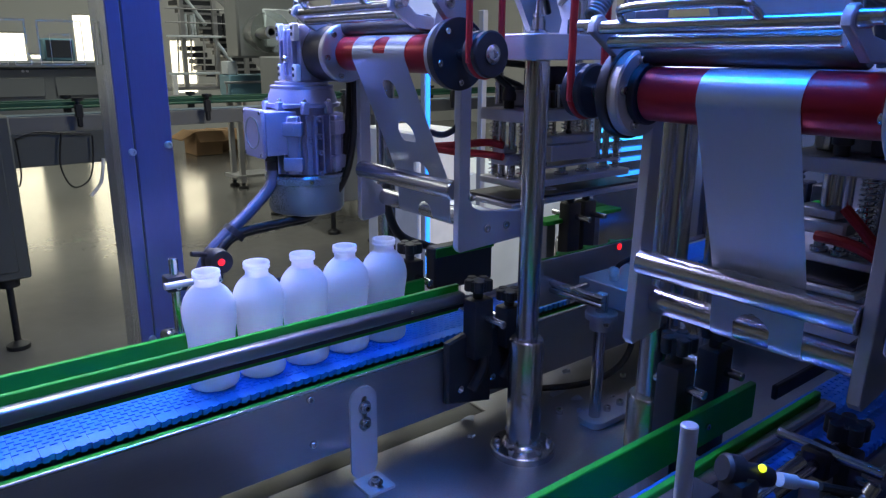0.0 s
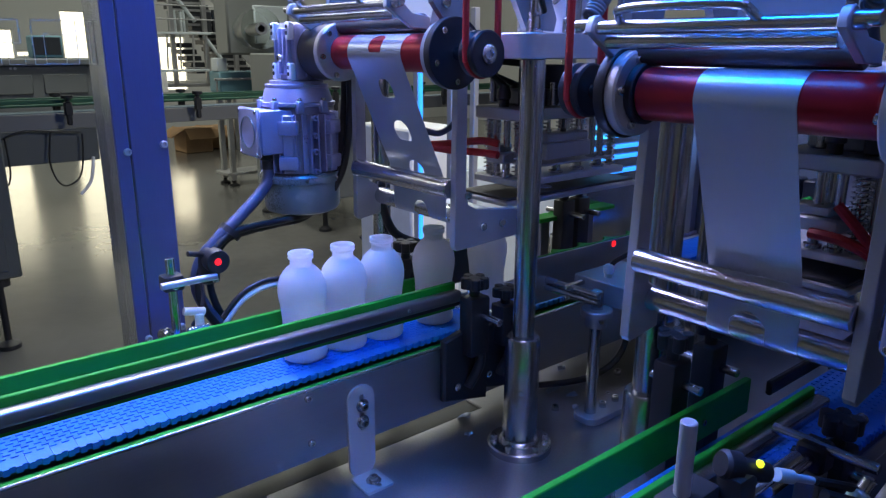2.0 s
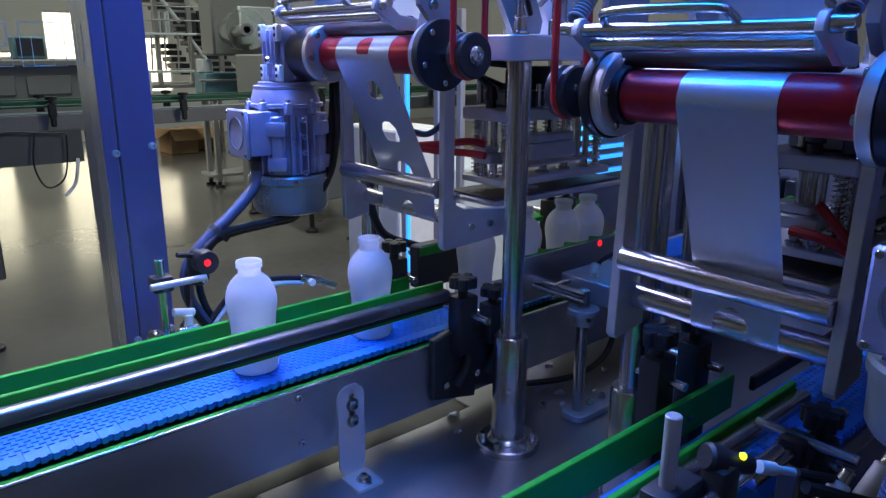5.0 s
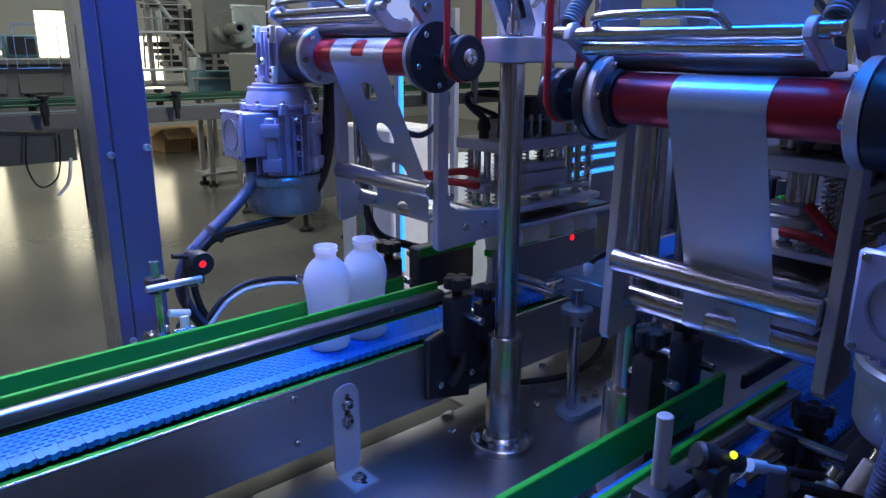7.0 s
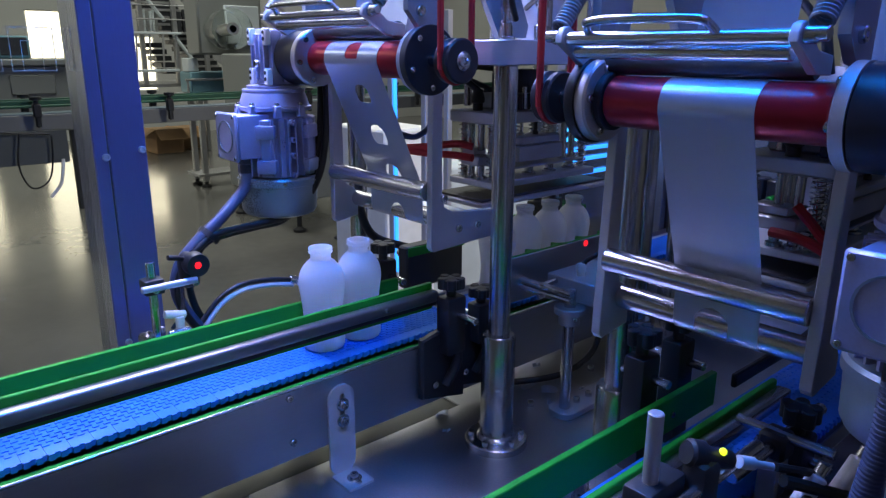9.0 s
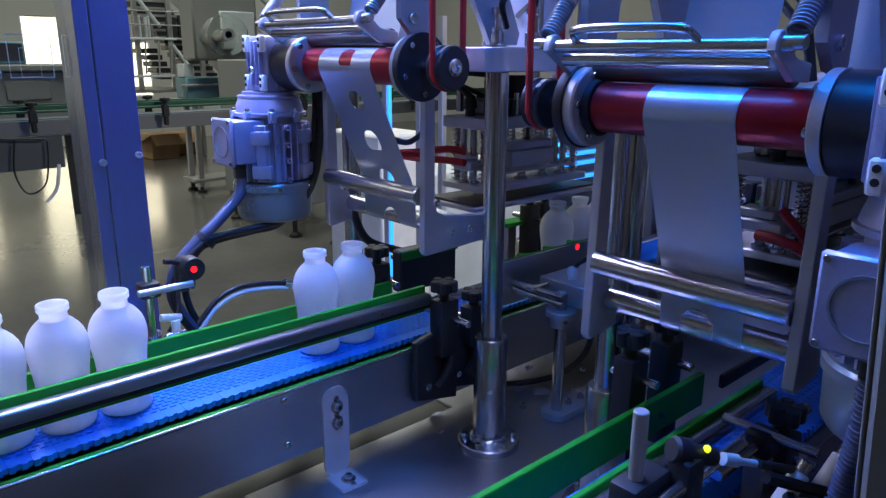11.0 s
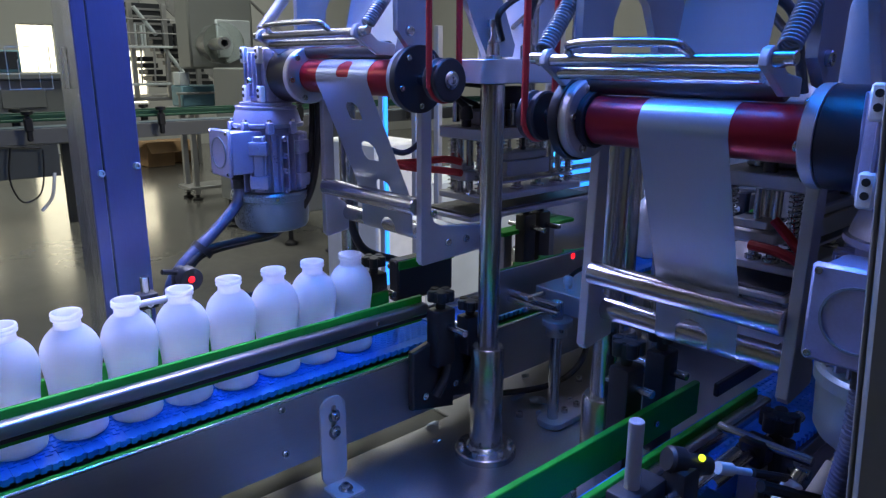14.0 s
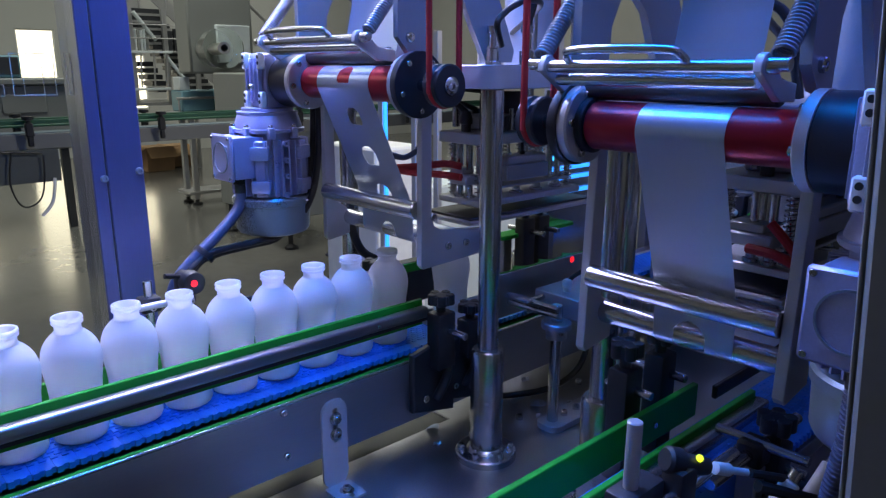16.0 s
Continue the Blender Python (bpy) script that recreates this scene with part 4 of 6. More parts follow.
    for y in (pa0 - 0.006, pa1 + 0.008):
        part("spring", coil(B(), (xa + 0.006, y, za + 0.006), (xa + 0.115, y, za + 0.135), 0.0082, 0.0017, 44, 6, 12), ALU_DARK, u, "close-wound steel tension spring")
        part("spring_pin", rod(B(), (xa, y - 0.01, za - 0.002), (xa, y + 0.01, za - 0.002), 0.006, 12), CHROME, u)
        part("spring_pin", rod(B(), (xa + 0.116, y - 0.01, za + 0.137), (xa + 0.116, y + 0.01, za + 0.137), 0.006, 12), CHROME, u)
    # tall side plates with a curved window
    for y in (y_arm, y_far):
        pts = [(-0.142, 1.510), (-0.122, 1.488), (-0.092, 1.482), (-0.088, 1.55), (-0.072, 1.582), (-0.048, 1.588), (-0.022, 1.568), (0.0, 1.525), (0.028, 1.478), (0.085, 1.478), (0.090, 1.495), (0.04, 1.60), (0.02, 1.66), (0.012, 1.80), (-0.125, 1.80), (-0.142, 1.78)]
        bm = B()
        prism(bm, [(p[0], p[1] + dz) for p in pts], "y", y - 0.005, y + 0.005)
        sp = part("side_plate", bm, PLATE_GREY, u, "tall aluminium side plate with curved opening")
        screw(sp, (-0.122, y - 0.005, 1.510 + dz), (0, -1, 0), 0.007, 0.005)
    part("tie_bar", rod(B(), (-0.095, ya + 0.0052, 1.772 + dz), (-0.095, yb - 0.0052, 1.772 + dz), 0.0115, 20), CHROME, u)
    part("tie_bar", rod(B(), (0.0, ya + 0.0052, 1.755 + dz), (0.0, yb - 0.0052, 1.755 + dz), 0.0115, 20), CHROME, u)
    return u


roller_unit(0.046, 0.298, 1, 0.0, -0.030, 0.048, 0.282, (-0.100, 1.264), (-0.055, 1.213), 0.074, 0.345, "foil stands")
roller_unit(-0.258, -0.492, -1, -0.036, -0.198, -0.277, -0.4925, (-0.103, 1.271), (-0.072, 1.221), -0.480, -0.245, "foil stands")
gear_motor(0.394, 1, 0.0)
gear_motor(-0.584, -1, -0.036, mdx=0.056)


def pulley_belt(y, dz, label="red rubber drive belt round the black pulley"):
    xr, zr = -0.125, 1.447 + dz
    bm = B()
    pts = [(xr - 0.026, y, zr + 0.34), (xr - 0.026, y, zr + 0.1)]
    pts += [(xr - 0.026 * math.cos(a), y, zr - 0.026 * math.sin(a)) for a in [radians(18 * k) for k in range(11)]]
    pts += [(xr + 0.026, y, zr + 0.1), (xr + 0.026, y, zr + 0.34)]
    tube(bm, pts, 0.0042, 8, 3)
    return solo("drive_belt", bm, RUBBER, label, "drive belt", "drive belts", at=(xr, y, zr))


pulley_belt(-0.033, 0.0)
pulley_belt(-0.195, -0.036)


def upper_idlers():
    """The shaft above that carries the red belts."""
    for y, dz in ((-0.033, 0.0), (-0.195, -0.036)):
        p = thing("idler_pulley", (-0.125, y, 1.787 + dz), "black upper belt pulley on a steel shaft", "pulley", "idler pulleys")
        part("wheel", lathe(B(), (-0.125, y - 0.013, 1.787 + dz), (-0.125, y + 0.013, 1.787 + dz), [(0.008, 0), (0.026, 0), (0.026, 0.009), (0.0215, 0.013), (0.026, 0.017), (0.026, 0.026), (0.008, 0.026)], 28), BLACK_ANO, p)
        y1 = 0.03 if y > -0.1 else -0.256
        part("shaft", rod(B(), (-0.125, min(y - 0.016, y1), 1.787 + dz), (-0.125, max(y + 0.016, y1), 1.787 + dz), 0.0078, 14), CHROME, p)


upper_idlers()


# ---- foil webs ----
def arc(cx, cz, r, a0, a1, n):
    return [(cx + r * math.cos(radians(a0 + (a1 - a0) * i / n)), cz + r * math.sin(radians(a0 + (a1 - a0) * i / n))) for i in range(n + 1)]


def web_line(dz, end_low):
    """The way of the foil: down from above, over the red roller, to the guide bars and into the die."""
    zr = 1.447 + dz
    up = [(-0.050, 1.765 + dz), (-0.082, 1.56 + dz), (-0.104, 1.470 + dz)]
    over = arc(-0.125, zr, 0.0262, 50, 205, 14)
    ends = (-0.0705, 1.262) if dz == 0 else (-0.0880, 1.232)
    a0, b0 = (-0.1487, zr - 0.011), ends
    down = [(a0[0] + (b0[0] - a0[0]) * i / 12, a0[1] + (b0[1] - a0[1]) * i / 12) for i in range(1, 13)]
    wrap = arc(*((-0.055, 1.213) if dz == 0 else (-0.072, 1.221 + dz)), 0.0144, 180, 285, 8)
    return up, over, down, wrap, end_low


def densify(line, step=0.004):
    out = [line[0]]
    for a, b in zip(line, line[1:]):
        L = math.hypot(b[0] - a[0], b[1] - a[1])
        n = max(1, int(L / step))
        for i in range(1, n + 1):
            out.append((a[0] + (b[0] - a[0]) * i / n, a[1] + (b[1] - a[1]) * i / n))
    return out


def punched_web(line, y0, y1, centre, holes, thick=0.0006, step=0.0019, ny=56):
    """Foil along a line in x, z with D-shaped holes: (distance along, half length, half width)."""
    pts = densify(line, step)
    s = [0.0]
    for a, b in zip(pts, pts[1:]):
        s.append(s[-1] + math.hypot(b[0] - a[0], b[1] - a[1]))
    bm = B()
    ys = [y0 + (y1 - y0) * j / ny for j in range(ny + 1)]
    grid = [[bm.verts.new((x, y, z)) for y in ys] for x, z in pts]

    def inside(sv, yv):
        for h, hl, hw in holes:
            u, v = (sv - h) / hl, (yv - centre) / hw
            if abs(v) < 1 and u * u + v * v < 1.15 and u < 0.75:
                return True
        return False
    gone = []
    for i in range(len(pts) - 1):
        for j in range(ny):
            f = bm.faces.new((grid[i][j], grid[i][j + 1], grid[i + 1][j + 1], grid[i + 1][j]))
            f.smooth = True
            if inside((s[i] + s[i + 1]) / 2, (ys[j] + ys[j + 1]) / 2):
                gone.append(f)
    bmesh.ops.delete(bm, geom=gone, context="FACES")
    edge = [e for e in bm.edges if len(e.link_faces) == 1]
    inner = [v for v in {v for e in edge for v in e.verts} if y0 + 1e-4 < v.co.y < y1 - 1e-4]
    for _ in range(2):
        bmesh.ops.smooth_vert(bm, verts=inner, factor=0.35, use_axis_x=True, use_axis_y=True, use_axis_z=True)
    bmesh.ops.solidify(bm, geom=bm.faces[:], thickness=thick)
    return bm


up, over, down, wrap, _ = web_line(0.0, 0)
low1 = [(-0.0695, 1.235)]
tail1 = [(0.0, 1.198), (0.05, 1.2035)]
line1 = over + down + low1 + wrap + tail1
web1_holes = [(0.030, 0.016, 0.016), (0.098, 0.018, 0.017), (0.166, 0.018, 0.017), (0.232, 0.018, 0.017), (0.300, 0.018, 0.018)]
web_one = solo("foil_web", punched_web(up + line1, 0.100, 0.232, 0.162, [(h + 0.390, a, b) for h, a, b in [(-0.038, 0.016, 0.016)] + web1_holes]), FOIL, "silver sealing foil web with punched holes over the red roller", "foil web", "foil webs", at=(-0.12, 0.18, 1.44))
up2, over2, down2, wrap2, _ = web_line(-0.036, 0)
line2 = up2 + over2 + down2 + [(-0.0868, 1.195)] + wrap2 + [(0.0, 1.162), (0.06, 1.1675)]
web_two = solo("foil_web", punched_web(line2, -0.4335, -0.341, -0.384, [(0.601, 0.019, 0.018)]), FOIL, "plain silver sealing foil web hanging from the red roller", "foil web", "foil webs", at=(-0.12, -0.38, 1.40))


# ---- press heads ----
def press_head(x0, x1, y0, y1, dz, group, label, ties=1):
    """A spring-loaded sealing head; it moves as one."""
    h = thing("sealing_head", ((x0 + x1) / 2, (y0 + y1) / 2, 1.206 + dz), label, "sealing head", group)
    part("upper_plate", box(B(), x0, x1, y0, y1, 1.344 + dz, 1.364 + dz, 0.002), ALU, h)
    part("lower_plate", box(B(), x0, x1 - 0.02, y0, y1, 1.236 + dz, 1.248 + dz, 0.002), LIGHT_STEEL, h)
    part("heater_plate", box(B(), x0 - 0.02, x1 + 0.03, y0 + 0.004, y1 + 0.02, 1.205 + dz, 1.214 + dz, 0.002), LIGHT_STEEL, h)
    part("rubber_plate", box(B(), x0 - 0.015, x1 + 0.025, y0 + 0.01, y1 + 0.015, 1.2142 + dz, 1.219 + dz, 0.001), ROLL_DARK, h, "dark plate under the foil")
    for x in (x0 + 0.018, x1 - 0.04):
        for y in (y0 + 0.02, y1 - 0.02):
            part("guide_pin", rod(B(), (x, y, 1.2482 + dz), (x, y, 1.3438 + dz), 0.0055, 12), CHROME, h)
            part("spring", coil(B(), (x, y, 1.250 + dz), (x, y, 1.342 + dz), 0.0095, 0.0013, 13), CHROME, h, "compression spring")
    ym = (y0 + y1) / 2
    part("body_block", box(B(), x0 + 0.078, x1 - 0.105, y0 + 0.012, y0 + 0.052, 1.274 + dz, 1.302 + dz, 0.002), ALU, h, "grey aluminium heater block")
    part("block_cap", box(B(), x0 + 0.082, x1 - 0.110, y0 + 0.014, y0 + 0.050, 1.3022 + dz, 1.318 + dz, 0.003), ALU, h)
    part("thin_plate", box(B(), x0 + 0.045, x1 - 0.045, y0 + 0.008, y1 - 0.03, 1.264 + dz, 1.268 + dz, 0.001), ALU, h)
    n = 4
    for i in range(n):
        x = x0 + 0.06 + (x1 - x0 - 0.13) * i / (n - 1)
        part("punch", lathe(B(), (x, y0 + 0.024, 1.2482 + dz), (x, y0 + 0.024, 1.2638 + dz), [(0, 0), (0.013, 0), (0.013, 0.004), (0.008, 0.006), (0.008, 0.0156), (0, 0.0156)], 16), CHROME, h)
        part("punch_rod", rod(B(), (x, ym + 0.01, 1.2684 + dz), (x, ym + 0.01, 1.3438 + dz), 0.006, 14), CHROME, h)
    for i in range(3):
        x = x0 + 0.098 + (x1 - x0 - 0.225) * i / 2
        part("set_screw", lathe(B(), (x, y0 + 0.028, 1.3182 + dz), (x, y0 + 0.028, 1.3438 + dz), [(0, 0), (0.0055, 0), (0.0055, 0.006), (0.0032, 0.007), (0.0032, 0.0254), (0, 0.0254)], 12), BLACK_ANO if i == 1 else CHROME, h)
        part("spring", coil(B(), (x + 0.02, ym - 0.002, 1.27 + dz), (x + 0.02, ym - 0.002, 1.342 + dz), 0.007, 0.0013, 11, 5, 10), CHROME, h, "compression spring")
    for x in (x0 + 0.064, x1 - 0.092, x1 - 0.068):
        part("spacer", rod(B(), (x, y0 + 0.022, 1.2684 + dz), (x, y0 + 0.022, 1.3438 + dz), 0.0062, 14), CHROME, h)
        part("nut", lathe(B(), (x, y0 + 0.022, 1.2686 + dz), (x, y0 + 0.022, 1.275 + dz), [(0.0064, 0), (0.010, 0), (0.010, 0.0062), (0.0064, 0.0062)], 6), CHROME, h)
    for y in (y0 + 0.042, y0 + 0.066):
        part("side_rod", rod(B(), (x0 + 0.012, y, 1.298 + dz), (x0 + 0.012, y, 1.3438 + dz), 0.0062, 14), CHROME, h)
        part("side_foot", lathe(B(), (x0 + 0.012, y, 1.2484 + dz), (x0 + 0.012, y, 1.2718 + dz), [(0, 0), (0.011, 0), (0.011, 0.005), (0.007, 0.006), (0.007, 0.0234), (0, 0.0234)], 14), CHROME, h)
    part("valve_block", box(B(), x0 - 0.006, x0 + 0.030, y0 + 0.032, y1 - 0.034, 1.272 + dz, 1.290 + dz, 0.003), ALU, h, "pale two-step aluminium block")
    part("valve_cap", box(B(), x0 - 0.002, x0 + 0.030, y0 + 0.046, y1 - 0.034, 1.2902 + dz, 1.303 + dz, 0.002), ALU, h)
    if ties > 0:
        runs = ([(-0.004, 0.045, 1.305), (-0.02, 0.07, 1.309), (-0.045, 0.115, 1.302), (-0.07, 0.15, 1.298)],
                [(-0.014, 0.036, 1.288), (-0.026, 0.075, 1.290), (-0.05, 0.115, 1.291), (-0.07, 0.148, 1.295)])
    else:
        runs = ([(-0.012, 0.034, 1.309), (-0.013, 0.014, 1.291), (-0.014, -0.004, 1.274), (-0.014, -0.03, 1.255)],
                [(-0.010, 0.062, 1.271), (-0.015, 0.026, 1.270), (-0.018, -0.004, 1.262), (-0.018, -0.03, 1.246)])
        part("rear_block", box(B(), x0 + 0.20, x1 - 0.11, y0 + 0.054, y1 - 0.008, 1.2685 + dz, 1.3435 + dz, 0.003), ALU_DARK, h, "dull aluminium block")
        part("bolt_head", lathe(B(), (x0 + 0.05, y0 + 0.015, 1.2485 + dz), (x0 + 0.05, y0 + 0.015, 1.275 + dz), [(0, 0), (0.016, 0), (0.016, 0.006), (0.010, 0.008), (0.010, 0.026), (0, 0.026)], 16), CHROME, h)
    for run in runs:
        part("cable_tie", tube(B(), [(x0 + a, y0 + b, c + dz) for a, b, c in run], 0.0066, 8), RUBBER, h, "red cable tie strap")
    # valves and cables on top
    part("cylinder_base", box(B(), x0 + 0.05, x1 - 0.08, y0 + 0.03, y1 - 0.02, 1.3642 + dz, 1.392 + dz, 0.004), ALU_DARK, h)
    part("cylinder", rod(B(), ((x0 + x1) / 2 - 0.02, (y0 + y1) / 2, 1.3922 + dz), ((x0 + x1) / 2 - 0.02, (y0 + y1) / 2, 1.432 + dz), 0.028, 24), BLACK_ANO, h)
    for i, (dx, dy) in enumerate(((0.02, 0.06), (0.05, 0.02), (0.085, 0.10))):
        part("fitting", lathe(B(), (x0 + dx, y0 + dy, 1.3642 + dz), (x0 + dx, y0 + dy, 1.40 + dz), [(0, 0), (0.009, 0), (0.009, 0.012), (0.012, 0.014), (0.012, 0.022), (0.008, 0.036), (0, 0.036)], 12), BLACK if i != 1 else CHROME, h)
    part("hose", tube(B(), [(x0 + 0.02, y0 + 0.06, 1.398 + dz), (x0 - 0.005, y0 + 0.075, 1.425 + dz), (x0 + 0.03, y0 + 0.10, 1.437 + dz), (x0 + 0.10, y0 + 0.09, 1.432 + dz), (x0 + 0.16, y0 + 0.05, 1.42 + dz)], 0.006, 8), WIRE, h, "black air hose")
    part("hose", tube(B(), [(x0 + 0.085, y0 + 0.10, 1.398 + dz), (x0 + 0.02, y0 + 0.11, 1.425 + dz), (x0 + 0.09, y0 + 0.12, 1.437 + dz), (x0 + 0.16, y0 + 0.10, 1.42 + dz)], 0.005, 8), WIRE, h, "black air hose")
    part("manifold", box(B(), x0 + 0.135, x0 + 0.20, y0 + 0.004, y0 + 0.05, 1.3655 + dz, 1.395 + dz, 0.003), LIGHT_STEEL, h, "pale aluminium manifold block")
    part("sticker", box(B(), x0 + 0.172, x0 + 0.186, y0 + 0.0030, y0 + 0.0037, 1.369 + dz, 1.385 + dz), CARD, h, "small yellow sticker")
    part("solenoid", box(B(), x0 + 0.02, x0 + 0.06, y0 + 0.008, y0 + 0.03, 1.3655 + dz, 1.43 + dz, 0.003), BLACK_ANO, h)
    for k in range(5):
        part("connector", rod(B(), (x0 + 0.075 + 0.011 * k, y0 + 0.012, 1.3655 + dz), (x0 + 0.075 + 0.011 * k, y0 + 0.012, 1.392 + 0.012 * (k % 2) + dz), 0.0042, 10), CHROME if k % 2 else BLACK, h)
    for x in (x0 + 0.10, x0 + 0.17):
        screw(h, (x, y0 + 0.015, 1.364 + dz), (0, 0, 1), 0.008, 0.007)
    part("sensor_lead", box(B(), x0 + 0.16, x0 + 0.19, y0 + 0.005, y0 + 0.028, 1.365 + dz, 1.385 + dz, 0.003), BLACK, h)
    return h


head_one = press_head(0.10, 0.40, 0.118, 0.228, -0.004, "sealing heads", "spring-loaded sealing head with steel pins and red cable ties")
head_two = press_head(0.15, 0.58, -0.398, -0.27, -0.030, "sealing heads", "second spring-loaded sealing head behind the foil", -1)
for x, y in ((0.10, 0.14), (0.29, 0.14), (0.29, 0.21), (0.10, 0.21)):
    solo("tie_rod", rod(B(), (x + 0.028, y + 0.002, 1.366), (x + 0.028, y + 0.002, 1.4398), 0.007, 14), CHROME, "short steel tie rod under the top plate", "rod", "tie rods", at=(x, y, 1.366))


def top_plate():
    p = thing("top_plate", (0.25, 0.15, 1.44), "thick aluminium top plate with rounded corners on the columns", "plate")
    bm = B()
    prism(bm, rounded(-0.035, 0.56, -0.035, 0.43, 0.03, 5), "z", 1.4405, 1.474, 0.0015)
    part("plate", bm, ALU, p)
    for x, y in ((0.0, 0.0), (0.0, 0.37), (0.50, 0.0), (0.50, 0.37)):
        part("column_nut", lathe(B(), (x, y, 1.4742), (x, y, 1.50), [(0, 0), (0.012, 0), (0.012, 0.004), (0.007, 0.006), (0.007, 0.022), (0.0095, 0.023), (0.0095, 0.026), (0, 0.026)], 12), CHROME, p)
    for x, y in ((0.06, -0.01), (0.085, 0.01), (0.03, 0.03)):
        part("fitting", lathe(B(), (x, y, 1.4742), (x, y, 1.53), [(0, 0), (0.010, 0), (0.010, 0.02), (0.006, 0.022), (0.006, 0.045), (0.009, 0.046), (0.009, 0.056), (0, 0.056)], 12), CHROME, p)
    part("cylinder", rod(B(), (0.26, 0.16, 1.4742), (0.26, 0.16, 1.85), 0.045, 28), ALU, p, "aluminium lifting cylinder")
    for x, y in ((0.20, 0.10), (0.32, 0.10), (0.20, 0.22), (0.32, 0.22)):
        part("tie_rod", rod(B(), (x, y, 1.4742), (x, y, 1.85), 0.009, 14), CHROME, p)
    part("hose", tube(B(), [(0.06, -0.01, 1.528), (0.07, -0.02, 1.58), (0.13, 0.02, 1.62), (0.22, 0.1, 1.60)], 0.006, 8), WIRE, p, "black air hose")


top_plate()


def top_plate_two():
    p = thing("top_plate", (0.25, -0.38, 1.405), "aluminium top plate above the second sealing head", "plate")
    bm = B()
    prism(bm, rounded(-0.040, 0.72, -0.60, -0.195, 0.03, 5), "z", 1.4052, 1.436, 0.0015)
    part("plate", bm, ALU, p)
    part("cylinder", rod(B(), (0.34, -0.37, 1.4362), (0.34, -0.37, 1.82), 0.045, 28), ALU_DARK, p)
    for x, y in ((0.10, -0.25), (0.10, -0.48), (0.55, -0.25), (0.55, -0.48)):
        part("tie_rod", rod(B(), (x, y, 1.4362), (x, y, 1.82), 0.012, 14), CHROME, p)
    for x, y in ((0.20, -0.31), (0.20, -0.43), (0.55, -0.31), (0.55, -0.43)):
        part("guide_rod", rod(B(), (x, y, 1.3362), (x, y, 1.405), 0.007, 12), CHROME, p)


top_plate_two()
over_hose = [(0.34, -0.28, 1.50), (0.20, -0.29, 1.545), (0.10, -0.329, 1.549), (0.10, -0.357, 1.540), (0.10, -0.372, 1.525), (0.10, -0.379, 1.505), (0.11, -0.39, 1.4365)]
solo("air_hose", tube(B(), over_hose, 0.006, 10), WIRE, "black air hose arching over the second top plate", "hose", at=over_hose[-1])
arch_hose = [(-0.02, -0.035, 1.500), (-0.045, -0.05, 1.527), (-0.029, -0.05, 1.543), (-0.007, -0.05, 1.554), (0.016, -0.05, 1.561), (0.10, 0.0, 1.56), (0.2145, 0.16, 1.53)]
solo("air_hose", tube(B(), arch_hose, 0.0045, 10), WIRE, "thin black air hose looping to the lifting cylinder", "hose", at=arch_hose[-1])
column(0.68, -0.56, 1.405)
column(0.68, -0.235, 1.405)


# ---- bottle combs ----
def comb(y, s, label, material, x0=0.106, x1=0.392, z0=1.035, z1=1.116):
    """A plate with green teeth on its top edge that closes on the bottles; s is the way it faces."""
    c = thing("bottle_comb", ((x0 + x1) / 2, y, z0), label, "bottle comb", "bottle combs")
    part("plate", box(B(), x0, x1, y - 0.002, y + 0.002, z0, z1, 0.001), material, c)
    n = 4
    pitch = 0.071
    for i in range(n):
        cx = x0 + 0.036 + pitch * i
        pts = [(cx - 0.0354, y + s * 0.0022)]
        pts += [(cx - 0.0354, y + s * 0.022), (cx - 0.033, y + s * 0.022)]
        pts += [(cx - 0.033 * math.cos(radians(a)), y + s * (0.022 - 0.017 * math.sin(radians(a)))) for a in range(20, 161, 20)]
        pts += [(cx + 0.033, y + s * 0.022), (cx + 0.0353, y + s * 0.022), (cx + 0.0353, y + s * 0.0022)]
        t = B()
        prism(t, pts, "z", z1 - 0.010, z1 + 0.001)
        part("tooth", t, GREEN, c, "green plastic tooth")
    return c


comb_front = comb(0.085, 1, "stainless comb plate with green teeth for holding bottles", BRUSHED)
comb_back = thing("pusher_block", (0.08, 0.285, 1.03), "black plastic pusher block behind the bottles", "pusher")
part("end_block", box(B(), 0.03, 0.17, 0.262, 0.292, 1.03, 1.112, 0.004), BLACK, comb_back)
part("face_strip", box(B(), 0.03, 0.17, 0.2585, 0.2615, 1.095, 1.112, 0.001), GREEN, comb_back, "green face strip")
part("slide", rod(B(), (0.12, 0.2925, 1.06), (0.12, 0.40, 1.06), 0.010, 14), CHROME, comb_back)
part("slide", rod(B(), (0.14, 0.0828, 1.075), (0.14, -0.03, 1.075), 0.006, 14), CHROME, comb_front)
part("slide", rod(B(), (0.14, 0.0828, 1.062), (0.14, -0.03, 1.062), 0.006, 14), CHROME, comb_front)


def t_guides():
    for x in (0.40, 0.55):
        g = thing("guide_stand", (x, 0.33, 1.0), "dark guide stand with a green top plate", "stand", "guide stands")
        part("post", box(B(), x - 0.014, x + 0.014, 0.325, 0.345, 0.90, 1.10, 0.002), ALU_DARK, g)
        part("pad", box(B(), x - 0.05, x + 0.05, 0.295, 0.335, 1.1005, 1.110, 0.002), GREEN, g, "green plastic pad")


t_guides()


